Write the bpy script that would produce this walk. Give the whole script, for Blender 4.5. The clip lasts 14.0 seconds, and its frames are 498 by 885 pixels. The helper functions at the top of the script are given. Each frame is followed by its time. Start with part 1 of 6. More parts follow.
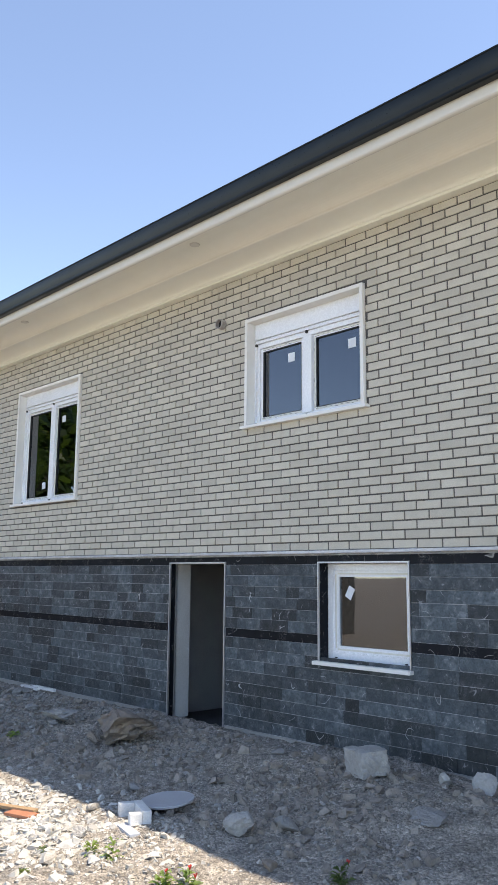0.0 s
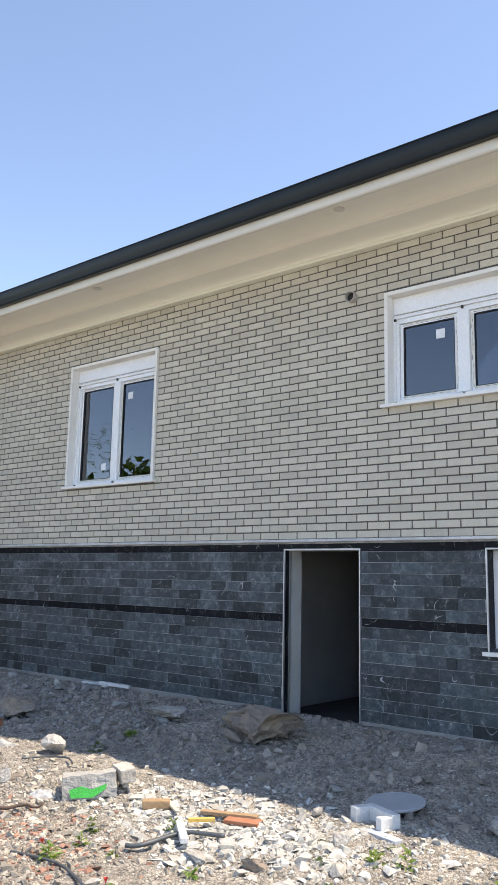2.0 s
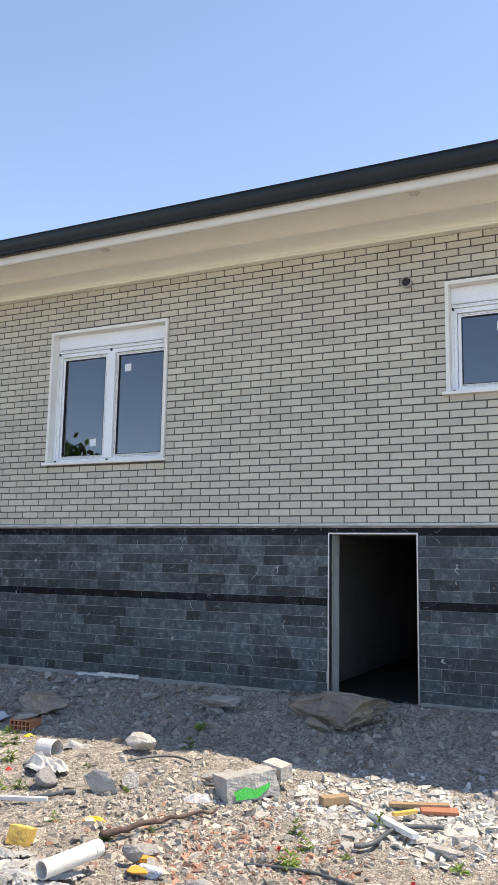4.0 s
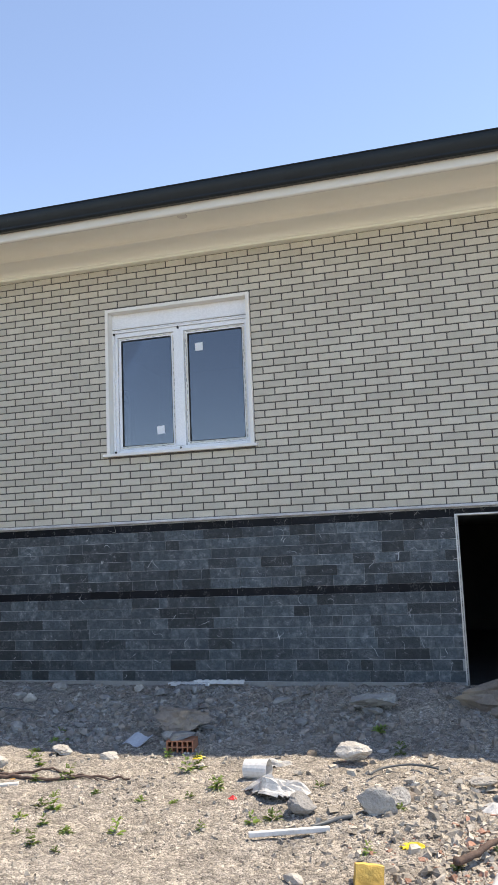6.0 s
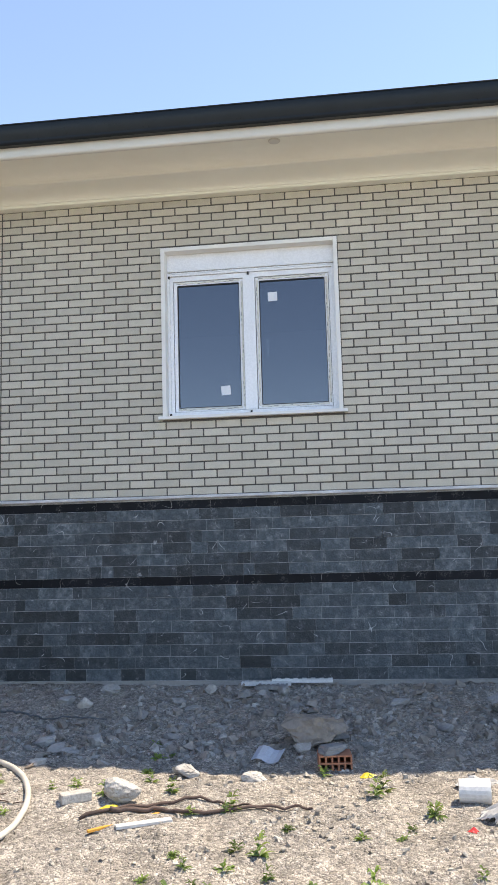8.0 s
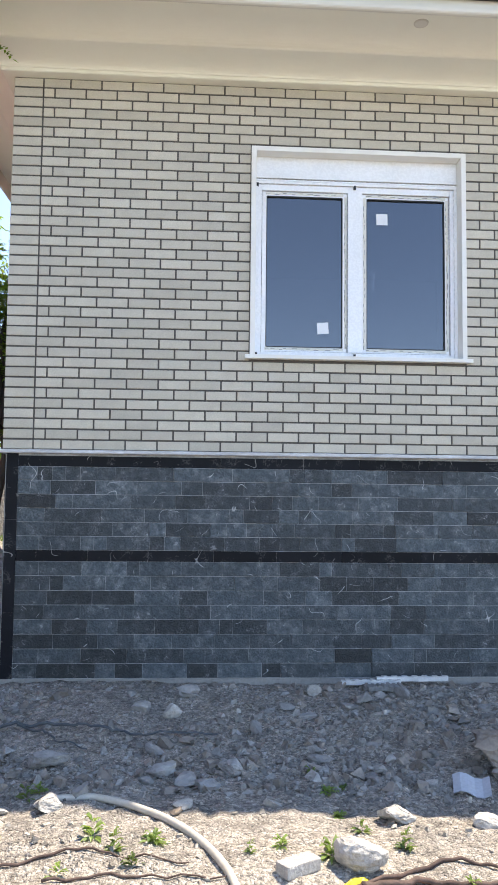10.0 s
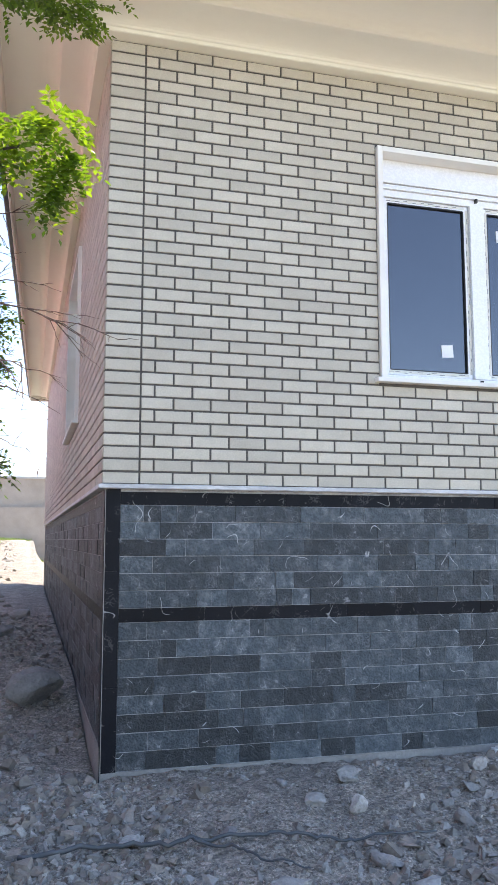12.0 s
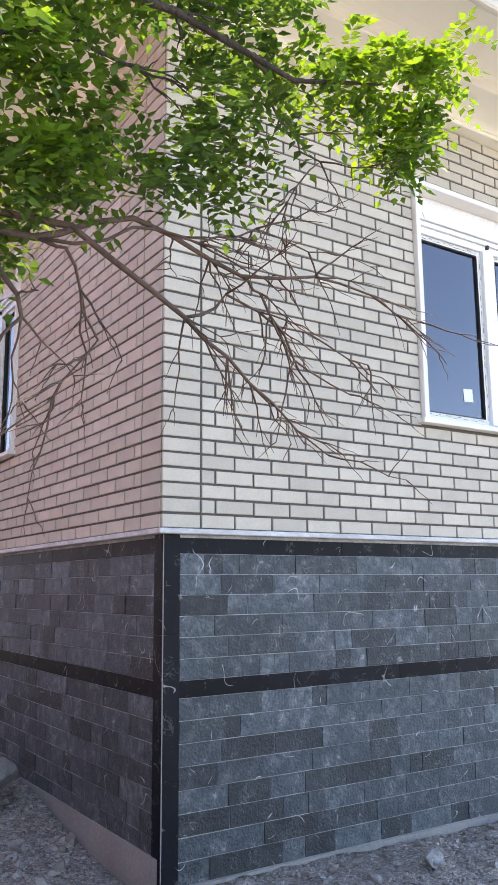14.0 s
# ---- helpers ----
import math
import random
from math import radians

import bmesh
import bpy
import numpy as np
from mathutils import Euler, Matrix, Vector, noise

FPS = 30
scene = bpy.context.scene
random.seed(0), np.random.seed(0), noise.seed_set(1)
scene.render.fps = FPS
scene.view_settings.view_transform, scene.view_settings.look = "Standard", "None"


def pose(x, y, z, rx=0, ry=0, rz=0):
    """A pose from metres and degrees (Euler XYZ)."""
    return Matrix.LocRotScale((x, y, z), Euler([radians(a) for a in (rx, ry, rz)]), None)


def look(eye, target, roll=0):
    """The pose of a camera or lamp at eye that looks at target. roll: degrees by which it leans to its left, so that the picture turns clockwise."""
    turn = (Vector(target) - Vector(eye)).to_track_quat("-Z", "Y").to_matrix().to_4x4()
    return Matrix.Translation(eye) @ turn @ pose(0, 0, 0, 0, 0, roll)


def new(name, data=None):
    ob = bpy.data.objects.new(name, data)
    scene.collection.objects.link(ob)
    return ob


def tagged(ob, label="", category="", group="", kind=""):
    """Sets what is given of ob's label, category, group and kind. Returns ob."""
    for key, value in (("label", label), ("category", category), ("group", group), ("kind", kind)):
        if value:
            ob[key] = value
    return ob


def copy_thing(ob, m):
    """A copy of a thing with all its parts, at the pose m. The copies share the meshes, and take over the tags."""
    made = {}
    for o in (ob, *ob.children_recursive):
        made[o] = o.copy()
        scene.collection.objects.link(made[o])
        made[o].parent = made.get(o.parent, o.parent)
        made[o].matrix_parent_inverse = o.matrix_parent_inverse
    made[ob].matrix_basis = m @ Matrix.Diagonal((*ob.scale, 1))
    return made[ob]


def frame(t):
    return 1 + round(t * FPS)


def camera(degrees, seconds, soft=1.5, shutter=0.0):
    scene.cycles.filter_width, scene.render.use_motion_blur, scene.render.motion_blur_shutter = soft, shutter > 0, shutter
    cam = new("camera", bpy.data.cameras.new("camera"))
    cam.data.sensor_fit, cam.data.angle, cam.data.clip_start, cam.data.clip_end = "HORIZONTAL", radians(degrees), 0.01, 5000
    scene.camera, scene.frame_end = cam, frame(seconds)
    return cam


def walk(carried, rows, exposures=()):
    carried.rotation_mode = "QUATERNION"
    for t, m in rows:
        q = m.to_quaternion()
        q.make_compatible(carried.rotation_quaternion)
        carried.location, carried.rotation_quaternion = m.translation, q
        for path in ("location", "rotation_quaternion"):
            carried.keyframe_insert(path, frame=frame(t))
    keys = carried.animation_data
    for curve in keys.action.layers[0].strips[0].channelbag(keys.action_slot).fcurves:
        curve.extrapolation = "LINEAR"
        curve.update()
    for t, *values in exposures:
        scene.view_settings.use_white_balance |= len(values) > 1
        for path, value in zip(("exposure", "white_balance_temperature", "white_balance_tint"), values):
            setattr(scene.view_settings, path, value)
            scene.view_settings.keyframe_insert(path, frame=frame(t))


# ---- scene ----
cam = camera(34.3, 14.0)
PATH = [
    (0, (11.809, -5.132, 1.633), (10.369, -3.783, 1.959), 0.5),
    (0.5, (11.425, -5.404, 1.619), (9.98, -4.057, 1.932), 1.4),
    (1, (10.913, -5.587, 1.514), (9.469, -4.237, 1.821), 1.2),
    (1.5, (10.432, -5.903, 1.484), (9.055, -4.488, 1.801), 1.8),
    (2, (9.919, -6.192, 1.475), (8.646, -4.686, 1.807), 1.2),
    (2.2, (9.699, -6.282, 1.448), (8.466, -4.742, 1.778), 1.3),
    (4.3, (7.425, -7.365, 1.478), (6.602, -5.563, 1.755), 1.0),
    (4.5, (7.145, -7.424, 1.462), (6.346, -5.61, 1.724), 1.0),
    (5, (6.553, -7.575, 1.465), (5.867, -5.712, 1.706), 0.5),
    (5.5, (6.003, -7.562, 1.463), (5.435, -5.66, 1.704), -1.6),
    (6, (5.415, -7.541, 1.48), (4.866, -5.638, 1.752), -2.3),
    (6.5, (4.85, -7.51, 1.5), (4.363, -5.588, 1.765), -1.7),
    (7, (4.270, -7.328, 1.520), (3.853, -5.387, 1.767), -1.8),
    (7.2, (4.080, -7.255, 1.500), (3.692, -5.307, 1.738), -1.75),
    (9.3, (1.971, -6.142, 1.463), (1.974, -4.155, 1.694), -0.3),
    (9.5, (1.772, -6.008, 1.467), (1.802, -4.02, 1.683), 0.2),
    (10, (1.353, -5.697, 1.499), (1.482, -3.707, 1.646), 0.6),
    (10.5, (0.927, -5.434, 1.532), (1.082, -3.447, 1.705), -0.8),
    (11, (0.371, -5.175, 1.495), (0.578, -3.196, 1.695), -0.4),
    (11.5, (-0.086, -4.892, 1.5), (0.21, -2.925, 1.709), -0.2),
    (12, (-0.413, -4.593, 1.534), (0.118, -2.68, 1.774), 0.0),
    (12.5, (-0.706, -4.371, 1.587), (0.074, -2.544, 1.822), 1.2),
    (13, (-1.01, -3.982, 1.516), (-0.118, -2.218, 1.822), 0.8),
    (13.5, (-1.33, -3.63, 1.554), (-0.354, -1.924, 1.924), 0.2),
    (14, (-1.707, -3.364, 1.58), (-0.63, -1.715, 1.93), -0.5),
]
walk(cam, [(t, look(eye, target, roll)) for t, eye, target, roll in PATH], [(0, 1.42, 7700, 12), (2, 1.36, 7700, 12), (5, 1.27, 7750, 12), (7, 1.34, 7700, 12), (9.5, 1.72, 7600, 12), (11, 1.96, 7550, 13), (12.5, 2.12, 7650, 14), (14, 2.30, 7700, 16)])

# ---- light: clear noon sky, high sun behind the house ----
SUN = Vector((0.40, 0.20, 1.0)).normalized()
world = bpy.data.worlds.new("sky")
scene.world = world
world.use_nodes = True
wn = world.node_tree.nodes
sky = wn.new("ShaderNodeTexSky")
sky.sky_type = "NISHITA"
sky.sun_disc = False
sky.sun_elevation = math.asin(SUN.z)
sky.sun_rotation = math.atan2(SUN.x, SUN.y)
sky.altitude = 2000
sky.air_density, sky.dust_density, sky.ozone_density = 0.76, 0.02, 0.9
world.node_tree.links.new(sky.outputs[0], wn["Background"].inputs[0])
wn["Background"].inputs[1].default_value = 0.170
sun = new("sun", bpy.data.lights.new("sun", "SUN"))
sun.data.energy, sun.data.angle, sun.data.color = 2.7, radians(0.53), (1.0, 0.95, 0.87)
sun.matrix_world = look(SUN * 60, (0, 0, 0))


# ---- materials ----
def surface(name, a, b, scale=6.0, rough=0.8, bump=0.3, grain=60.0, metal=0.0, vary=0.0, stain=None, stain_scale=1.2, stain_amount=0.5, stretch=(1, 1, 1), gloss=0.5, speck=0.35):
    """A procedural surface: two colours mixed at one scale, stains at a larger one, grain relief, piece-to-piece variation."""
    m = bpy.data.materials.new(name)
    m.use_nodes = True
    n, l = m.node_tree.nodes, m.node_tree.links
    p = n["Principled BSDF"]
    g = n.new("ShaderNodeNewGeometry")
    mp = n.new("ShaderNodeMapping")
    mp.inputs["Scale"].default_value = stretch
    l.new(g.outputs["Position"], mp.inputs["Vector"])

    def tex(s, detail=4.0, r=0.6):
        t = n.new("ShaderNodeTexNoise")
        t.inputs["Scale"].default_value, t.inputs["Detail"].default_value, t.inputs["Roughness"].default_value = s, detail, r
        l.new(mp.outputs[0], t.inputs["Vector"])
        return t.outputs["Fac"]

    def ramp(f, lo, hi):
        t = n.new("ShaderNodeMapRange")
        t.inputs["From Min"].default_value, t.inputs["From Max"].default_value = lo, hi
        l.new(f, t.inputs["Value"])
        return t.outputs[0]

    def mix(f, c1, c2, blend="MIX"):
        t = n.new("ShaderNodeMix")
        t.data_type, t.blend_type = "RGBA", blend
        for sock, v in ((t.inputs[0], f), (t.inputs[6], c1), (t.inputs[7], c2)):
            if isinstance(v, (tuple, float, int)):
                sock.default_value = (*v, 1) if isinstance(v, tuple) else v
            else:
                l.new(v, sock)
        return t.outputs[2]

    col = mix(ramp(tex(scale), 0.32, 0.68), a, b)
    fine = ramp(tex(grain, 2.0), 0.2, 0.8)
    col = mix(speck, col, mix(fine, tuple(c * 0.72 for c in a), tuple(min(1, c * 1.25) for c in b)))
    if stain:
        t = n.new("ShaderNodeMath")
        t.operation = "MULTIPLY"
        l.new(ramp(tex(stain_scale, 5.0), 0.48, 0.72), t.inputs[0])
        t.inputs[1].default_value = stain_amount
        col = mix(t.outputs[0], col, stain)
    if vary:
        o = n.new("ShaderNodeObjectInfo")
        s = n.new("ShaderNodeMath")
        s.operation = "ADD"
        l.new(o.outputs["Random"], s.inputs[0])
        l.new(g.outputs["Random Per Island"], s.inputs[1])
        f = n.new("ShaderNodeMath")
        f.operation = "FRACT"
        l.new(s.outputs[0], f.inputs[0])
        hsv = n.new("ShaderNodeHueSaturation")
        v = n.new("ShaderNodeMapRange")
        v.inputs["To Min"].default_value, v.inputs["To Max"].default_value = 1 - vary, 1 + vary
        l.new(f.outputs[0], v.inputs["Value"])
        l.new(v.outputs[0], hsv.inputs["Value"])
        l.new(col, hsv.inputs["Color"])
        col = hsv.outputs[0]
    l.new(col, p.inputs["Base Color"])
    r = n.new("ShaderNodeMapRange")
    r.inputs["To Min"].default_value, r.inputs["To Max"].default_value = max(0.02, rough - 0.12), min(1, rough + 0.1)
    l.new(fine, r.inputs["Value"])
    l.new(r.outputs[0], p.inputs["Roughness"])
    p.inputs["Metallic"].default_value = metal
    p.inputs["Specular IOR Level"].default_value = gloss
    if bump:
        bp = n.new("ShaderNodeBump")
        bp.inputs["Strength"].default_value, bp.inputs["Distance"].default_value = bump, 0.01
        l.new(tex(grain, 3.0), bp.inputs["Height"])
        l.new(bp.outputs[0], p.inputs["Normal"])
    return m


def paned(name, tint):
    """Window glass: clear sheet whose reflection grows with the angle."""
    m = bpy.data.materials.new(name)
    m.use_nodes = True
    n, l = m.node_tree.nodes, m.node_tree.links
    n.remove(n["Principled BSDF"])
    fr = n.new("ShaderNodeFresnel")
    fr.inputs["IOR"].default_value = 2.15
    tr, gl, mx = n.new("ShaderNodeBsdfTransparent"), n.new("ShaderNodeBsdfGlossy"), n.new("ShaderNodeMixShader")
    tr.inputs[0].default_value = (*tint, 1)
    gl.inputs[0].default_value = (0.92, 0.95, 1.0, 1)
    gl.inputs["Roughness"].default_value = 0.012
    wob, bp, g = n.new("ShaderNodeTexNoise"), n.new("ShaderNodeBump"), n.new("ShaderNodeNewGeometry")
    wob.inputs["Scale"].default_value = 1.7
    bp.inputs["Strength"].default_value, bp.inputs["Distance"].default_value = 0.05, 0.01
    l.new(g.outputs["Position"], wob.inputs["Vector"])
    l.new(wob.outputs["Fac"], bp.inputs["Height"])
    l.new(bp.outputs[0], gl.inputs["Normal"])
    l.new(fr.outputs[0], mx.inputs[0])
    l.new(tr.outputs[0], mx.inputs[1])
    l.new(gl.outputs[0], mx.inputs[2])
    l.new(mx.outputs[0], n["Material Output"].inputs[0])
    return m


def veined(name, base, vein, amount, **kw):
    """Dark stone with scattered fine pale veins and cut marks."""
    m = surface(name, *base, **kw)
    n, l = m.node_tree.nodes, m.node_tree.links
    p = n["Principled BSDF"]
    old = p.inputs["Base Color"].links[0].from_socket
    g = n.new("ShaderNodeNewGeometry")

    def node(kind, **values):
        t = n.new(kind)
        for k, v in values.items():
            t.inputs[k.replace("_", " ")].default_value = v
        return t

    for size, width, patch, cut_at, strength in ((5.0, 0.006, 7.5, 0.57, amount), (14.0, 0.016, 17.0, 0.60, amount * 0.45), (38.0, 0.05, 9.0, 0.56, amount * 0.16)):
        wv = node("ShaderNodeTexNoise", Scale=size, Detail=1.0)
        l.new(g.outputs["Position"], wv.inputs["Vector"])
        d = n.new("ShaderNodeMath")
        d.operation = "SUBTRACT"
        d.inputs[1].default_value = 0.5
        l.new(wv.outputs["Fac"], d.inputs[0])
        ab = n.new("ShaderNodeMath")
        ab.operation = "ABSOLUTE"
        l.new(d.outputs[0], ab.inputs[0])
        thin = node("ShaderNodeMapRange", From_Min=width, From_Max=width * 0.3)
        l.new(ab.outputs[0], thin.inputs["Value"])
        where = node("ShaderNodeTexNoise", Scale=patch)
        l.new(g.outputs["Position"], where.inputs["Vector"])
        cut = node("ShaderNodeMapRange", From_Min=cut_at, From_Max=cut_at + 0.06, To_Max=strength)
        l.new(where.outputs["Fac"], cut.inputs["Value"])
        mul = n.new("ShaderNodeMath")
        mul.operation = "MULTIPLY"
        l.new(thin.outputs[0], mul.inputs[0])
        l.new(cut.outputs[0], mul.inputs[1])
        mx = n.new("ShaderNodeMix")
        mx.data_type = "RGBA"
        l.new(mul.outputs[0], mx.inputs[0])
        l.new(old, mx.inputs[6])
        mx.inputs[7].default_value = (*vein, 1)
        old = mx.outputs[2]
    l.new(old, p.inputs["Base Color"])
    return m


BRICK = surface("brick_clay", (0.50, 0.456, 0.372), (0.59, 0.545, 0.452), 9, 0.72, 0.18, 120, vary=0.10, stain=(0.36, 0.32, 0.26), stain_scale=0.9, stain_amount=0.25)
MORTAR = surface("dark_mortar", (0.085, 0.078, 0.07), (0.12, 0.11, 0.10), 20, 0.95, 0.5, 150)
SLATE = veined("slate_stone", ((0.012, 0.021, 0.026), (0.066, 0.083, 0.093)), (0.50, 0.51, 0.52), 0.9, scale=28, rough=0.55, bump=0.9, grain=70, vary=0.68, stain=(0.165, 0.178, 0.190), stain_scale=17, stain_amount=0.6, speck=0.55)
BAND = veined("black_granite", ((0.006, 0.007, 0.010), (0.011, 0.012, 0.016)), (0.5, 0.5, 0.48), 0.6, gloss=0.10, scale=9, rough=0.42, bump=0.05, grain=90, vary=0.25)
GROUT = surface("pale_grout", (0.12, 0.13, 0.14), (0.55, 0.55, 0.55), 6, 0.95, 0.4, 120)
MARBLE = surface("grey_marble", (0.42, 0.42, 0.43), (0.66, 0.66, 0.66), 14, 0.4, 0.1, 70, stain=(0.26, 0.27, 0.29), stain_scale=5, stain_amount=0.6, stretch=(0.5, 1, 1))
CREAM = surface("cream_soffit_paint", (0.90, 0.885, 0.77), (0.92, 0.905, 0.79), 2.5, 0.62, 0.06, 90, stain=(0.80, 0.76, 0.66), stain_scale=0.8, stain_amount=0.3, speck=0.04)
FASCIA = surface("cream_fascia_paint", (0.70, 0.675, 0.60), (0.73, 0.705, 0.63), 2.5, 0.6, 0.05, 90, stain=(0.62, 0.58, 0.50), stain_scale=0.9, stain_amount=0.3, speck=0.04)
PVC = surface("white_window_plastic", (0.84, 0.85, 0.86), (0.87, 0.875, 0.88), 4, 0.28, 0.02, 60, stain=(0.66, 0.66, 0.64), stain_scale=3, stain_amount=0.25, speck=0.04)
SURROUND = surface("cream_white_render", (0.82, 0.80, 0.75), (0.86, 0.84, 0.79), 7, 0.6, 0.1, 100, stain=(0.66, 0.61, 0.5), stain_scale=2.2, stain_amount=0.3, speck=0.04)
BLACK = surface("black_gutter_metal", (0.003, 0.006, 0.008), (0.006, 0.010, 0.013), 5, 0.36, 0.0, 60, speck=0.1, gloss=0.3)
RUBBER = surface("black_rubber", (0.012, 0.012, 0.012), (0.02, 0.02, 0.02), 20, 0.6, 0.1, 90)
PLASTER = surface("grey_cement_plaster", (0.30, 0.30, 0.29), (0.37, 0.37, 0.355), 3, 0.9, 0.3, 70, stain=(0.24, 0.235, 0.225), stain_scale=1.1, stain_amount=0.6)
PALE_PLASTER = surface("pale_plaster", (0.46, 0.46, 0.44), (0.55, 0.55, 0.53), 3, 0.9, 0.3, 70, stain=(0.38, 0.37, 0.35), stain_scale=1.4, stain_amount=0.5)
CEMENT = surface("rough_cement", (0.25, 0.24, 0.225), (0.36, 0.345, 0.32), 6, 0.95, 0.8, 45, stain=(0.20, 0.19, 0.175), stain_scale=3, stain_amount=0.6)
METAL = surface("aluminium_edge", (0.42, 0.42, 0.43), (0.52, 0.52, 0.53), 10, 0.38, 0.05, 80, metal=0.7)
ROOFING = surface("dark_roof_sheet", (0.03, 0.03, 0.035), (0.05, 0.05, 0.055), 4, 0.6, 0.2, 40)
# cement coloured near black so the basement looks unlit; the shade is in the colour
SHADE_CEMENT = surface("shade_dark_cement", (0.045, 0.045, 0.047), (0.075, 0.074, 0.073), 4, 0.9, 0.4, 60, stain=(0.03, 0.03, 0.03), stain_scale=1.5, stain_amount=0.6)
GLASS = paned("window_glass", (0.30, 0.32, 0.34))


# ---- mesh helpers ----
class Geo:
    """Collects vertices and faces for one mesh."""

    def __init__(self):
        self.v, self.f = [], []

    def add(self, verts, faces, m=None):
        k = len(self.v)
        self.v += [tuple(m @ Vector(p)) for p in verts] if m else [tuple(p) for p in verts]
        self.f += [tuple(i + k for i in f) for f in faces]
        return self

    def quad(self, a, b, c, d):
        return self.add((a, b, c, d), ((0, 1, 2, 3),))

    def box(self, x0, y0, z0, x1, y1, z1, m=None, bevel=0.0):
        if bevel:
            b = bmesh.new()
            bmesh.ops.create_cube(b, size=1)
            for p in b.verts:
                p.co = Vector(((x0 + x1) / 2 + p.co.x * (x1 - x0), (y0 + y1) / 2 + p.co.y * (y1 - y0), (z0 + z1) / 2 + p.co.z * (z1 - z0)))
            bmesh.ops.bevel(b, geom=b.edges[:], offset=bevel, segments=2, affect="EDGES", profile=0.6)
            b.verts.index_update()
            self.add([p.co for p in b.verts], [[p.index for p in f.verts] for f in b.faces], m)
            b.free()
            return self
        v = [(x, y, z) for z in (z0, z1) for x, y in ((x0, y0), (x1, y0), (x1, y1), (x0, y1))]
        return self.add(v, ((3, 2, 1, 0), (4, 5, 6, 7), (0, 1, 5, 4), (1, 2, 6, 5), (2, 3, 7, 6), (3, 0, 4, 7)), m)

    def tube(self, points, radii, sides=10, caps=True):
        """A round bar along points."""
        rings = []
        pts = [Vector(p) for p in points]
        if not hasattr(radii, "__len__"):
            radii = [radii] * len(pts)
        up = None
        for i, p in enumerate(pts):
            d = (pts[min(i + 1, len(pts) - 1)] - pts[max(i - 1, 0)]).normalized()
            if up is None:
                up = d.orthogonal().normalized()
            up = (up - d * up.dot(d)).normalized()
            side = d.cross(up)
            rings.append([tuple(p + (up * math.cos(a) + side * math.sin(a)) * radii[i]) for a in (2 * math.pi * k / sides for k in range(sides))])
        v = [q for r in rings for q in r]
        f = [(i * sides + k, i * sides + (k + 1) % sides, (i + 1) * sides + (k + 1) % sides, (i + 1) * sides + k) for i in range(len(pts) - 1) for k in range(sides)]
        if caps:
            f += [tuple(range(sides))[::-1], tuple((len(pts) - 1) * sides + k for k in range(sides))]
        return self.add(v, f)

    def mesh(self, name):
        me = bpy.data.meshes.new(name)
        me.from_pydata(self.v, [], self.f)
        me.validate()
        me.update()
        return me


def part(name, geo, material, parent=None, label="", smooth=False, category="", kind="", group=""):
    me = geo.mesh(name) if isinstance(geo, Geo) else geo
    if smooth:
        me.polygons.foreach_set("use_smooth", [True] * len(me.polygons))
    if not me.materials:
        me.materials.append(material)
    ob = new(name, me)
    if parent:
        ob.parent = parent
    return tagged(ob, label, category, group, kind)


def empty(name, at, label, category, group="", kind="", turn=0.0):
    ob = new(name)
    ob.matrix_world = pose(*at, 0, 0, turn)
    return tagged(ob, label, category, group, kind)


# ---- plan of the house (front face y = 0, corner x = 0) ----
LENGTH, DEPTH, THICK = 14.0, 13.0, 0.26
LEDGE, BRICK_TOP, BASE = 1.849, 4.535, 0.276
WIN_L = (1.719, 3.301, 2.545, 4.080)
WIN_R = (6.288, 7.733, 3.030, 4.075)
WIN_SIDE = (-3.93, -2.33, 2.545, 4.080)
WIN_B = (7.174, 8.110, 0.945, 1.755)
DOOR = (5.140, 6.000, 0.22, 1.760)
FRONT = Matrix.Identity(4)
SIDE = Matrix.Rotation(radians(-90), 4, "Z")


def wall_shell(u0, u1, z0, z1, y0, y1, holes, m):
    """A wall with thickness and true openings, in the wall's own frame (u along, y inward)."""
    g = Geo()
    us = sorted({u0, u1, *(h[0] for h in holes), *(h[1] for h in holes)})
    zs = sorted({z0, z1, *(h[2] for h in holes), *(h[3] for h in holes)})
    us, zs = [u for u in us if u0 <= u <= u1], [z for z in zs if z0 <= z <= z1]

    def solid(i, k):
        if not (0 <= i < len(us) - 1 and 0 <= k < len(zs) - 1):
            return False
        u, z = (us[i] + us[i + 1]) / 2, (zs[k] + zs[k + 1]) / 2
        return not any(h[0] < u < h[1] and h[2] < z < h[3] for h in holes)

    for i in range(len(us) - 1):
        for k in range(len(zs) - 1):
            if not solid(i, k):
                continue
            a, b, c, d = us[i], us[i + 1], zs[k], zs[k + 1]
            g.quad((a, y0, c), (b, y0, c), (b, y0, d), (a, y0, d))
            g.quad((b, y1, c), (a, y1, c), (a, y1, d), (b, y1, d))
            if not solid(i - 1, k):
                g.quad((a, y1, c), (a, y0, c), (a, y0, d), (a, y1, d))
            if not solid(i + 1, k):
                g.quad((b, y0, c), (b, y1, c), (b, y1, d), (b, y0, d))
            if not solid(i, k - 1):
                g.quad((a, y1, c), (b, y1, c), (b, y0, c), (a, y0, c))
            if not solid(i, k + 1):
                g.quad((a, y0, d), (b, y0, d), (b, y1, d), (a, y1, d))
    out = Geo().add(g.v, g.f, m)
    return out


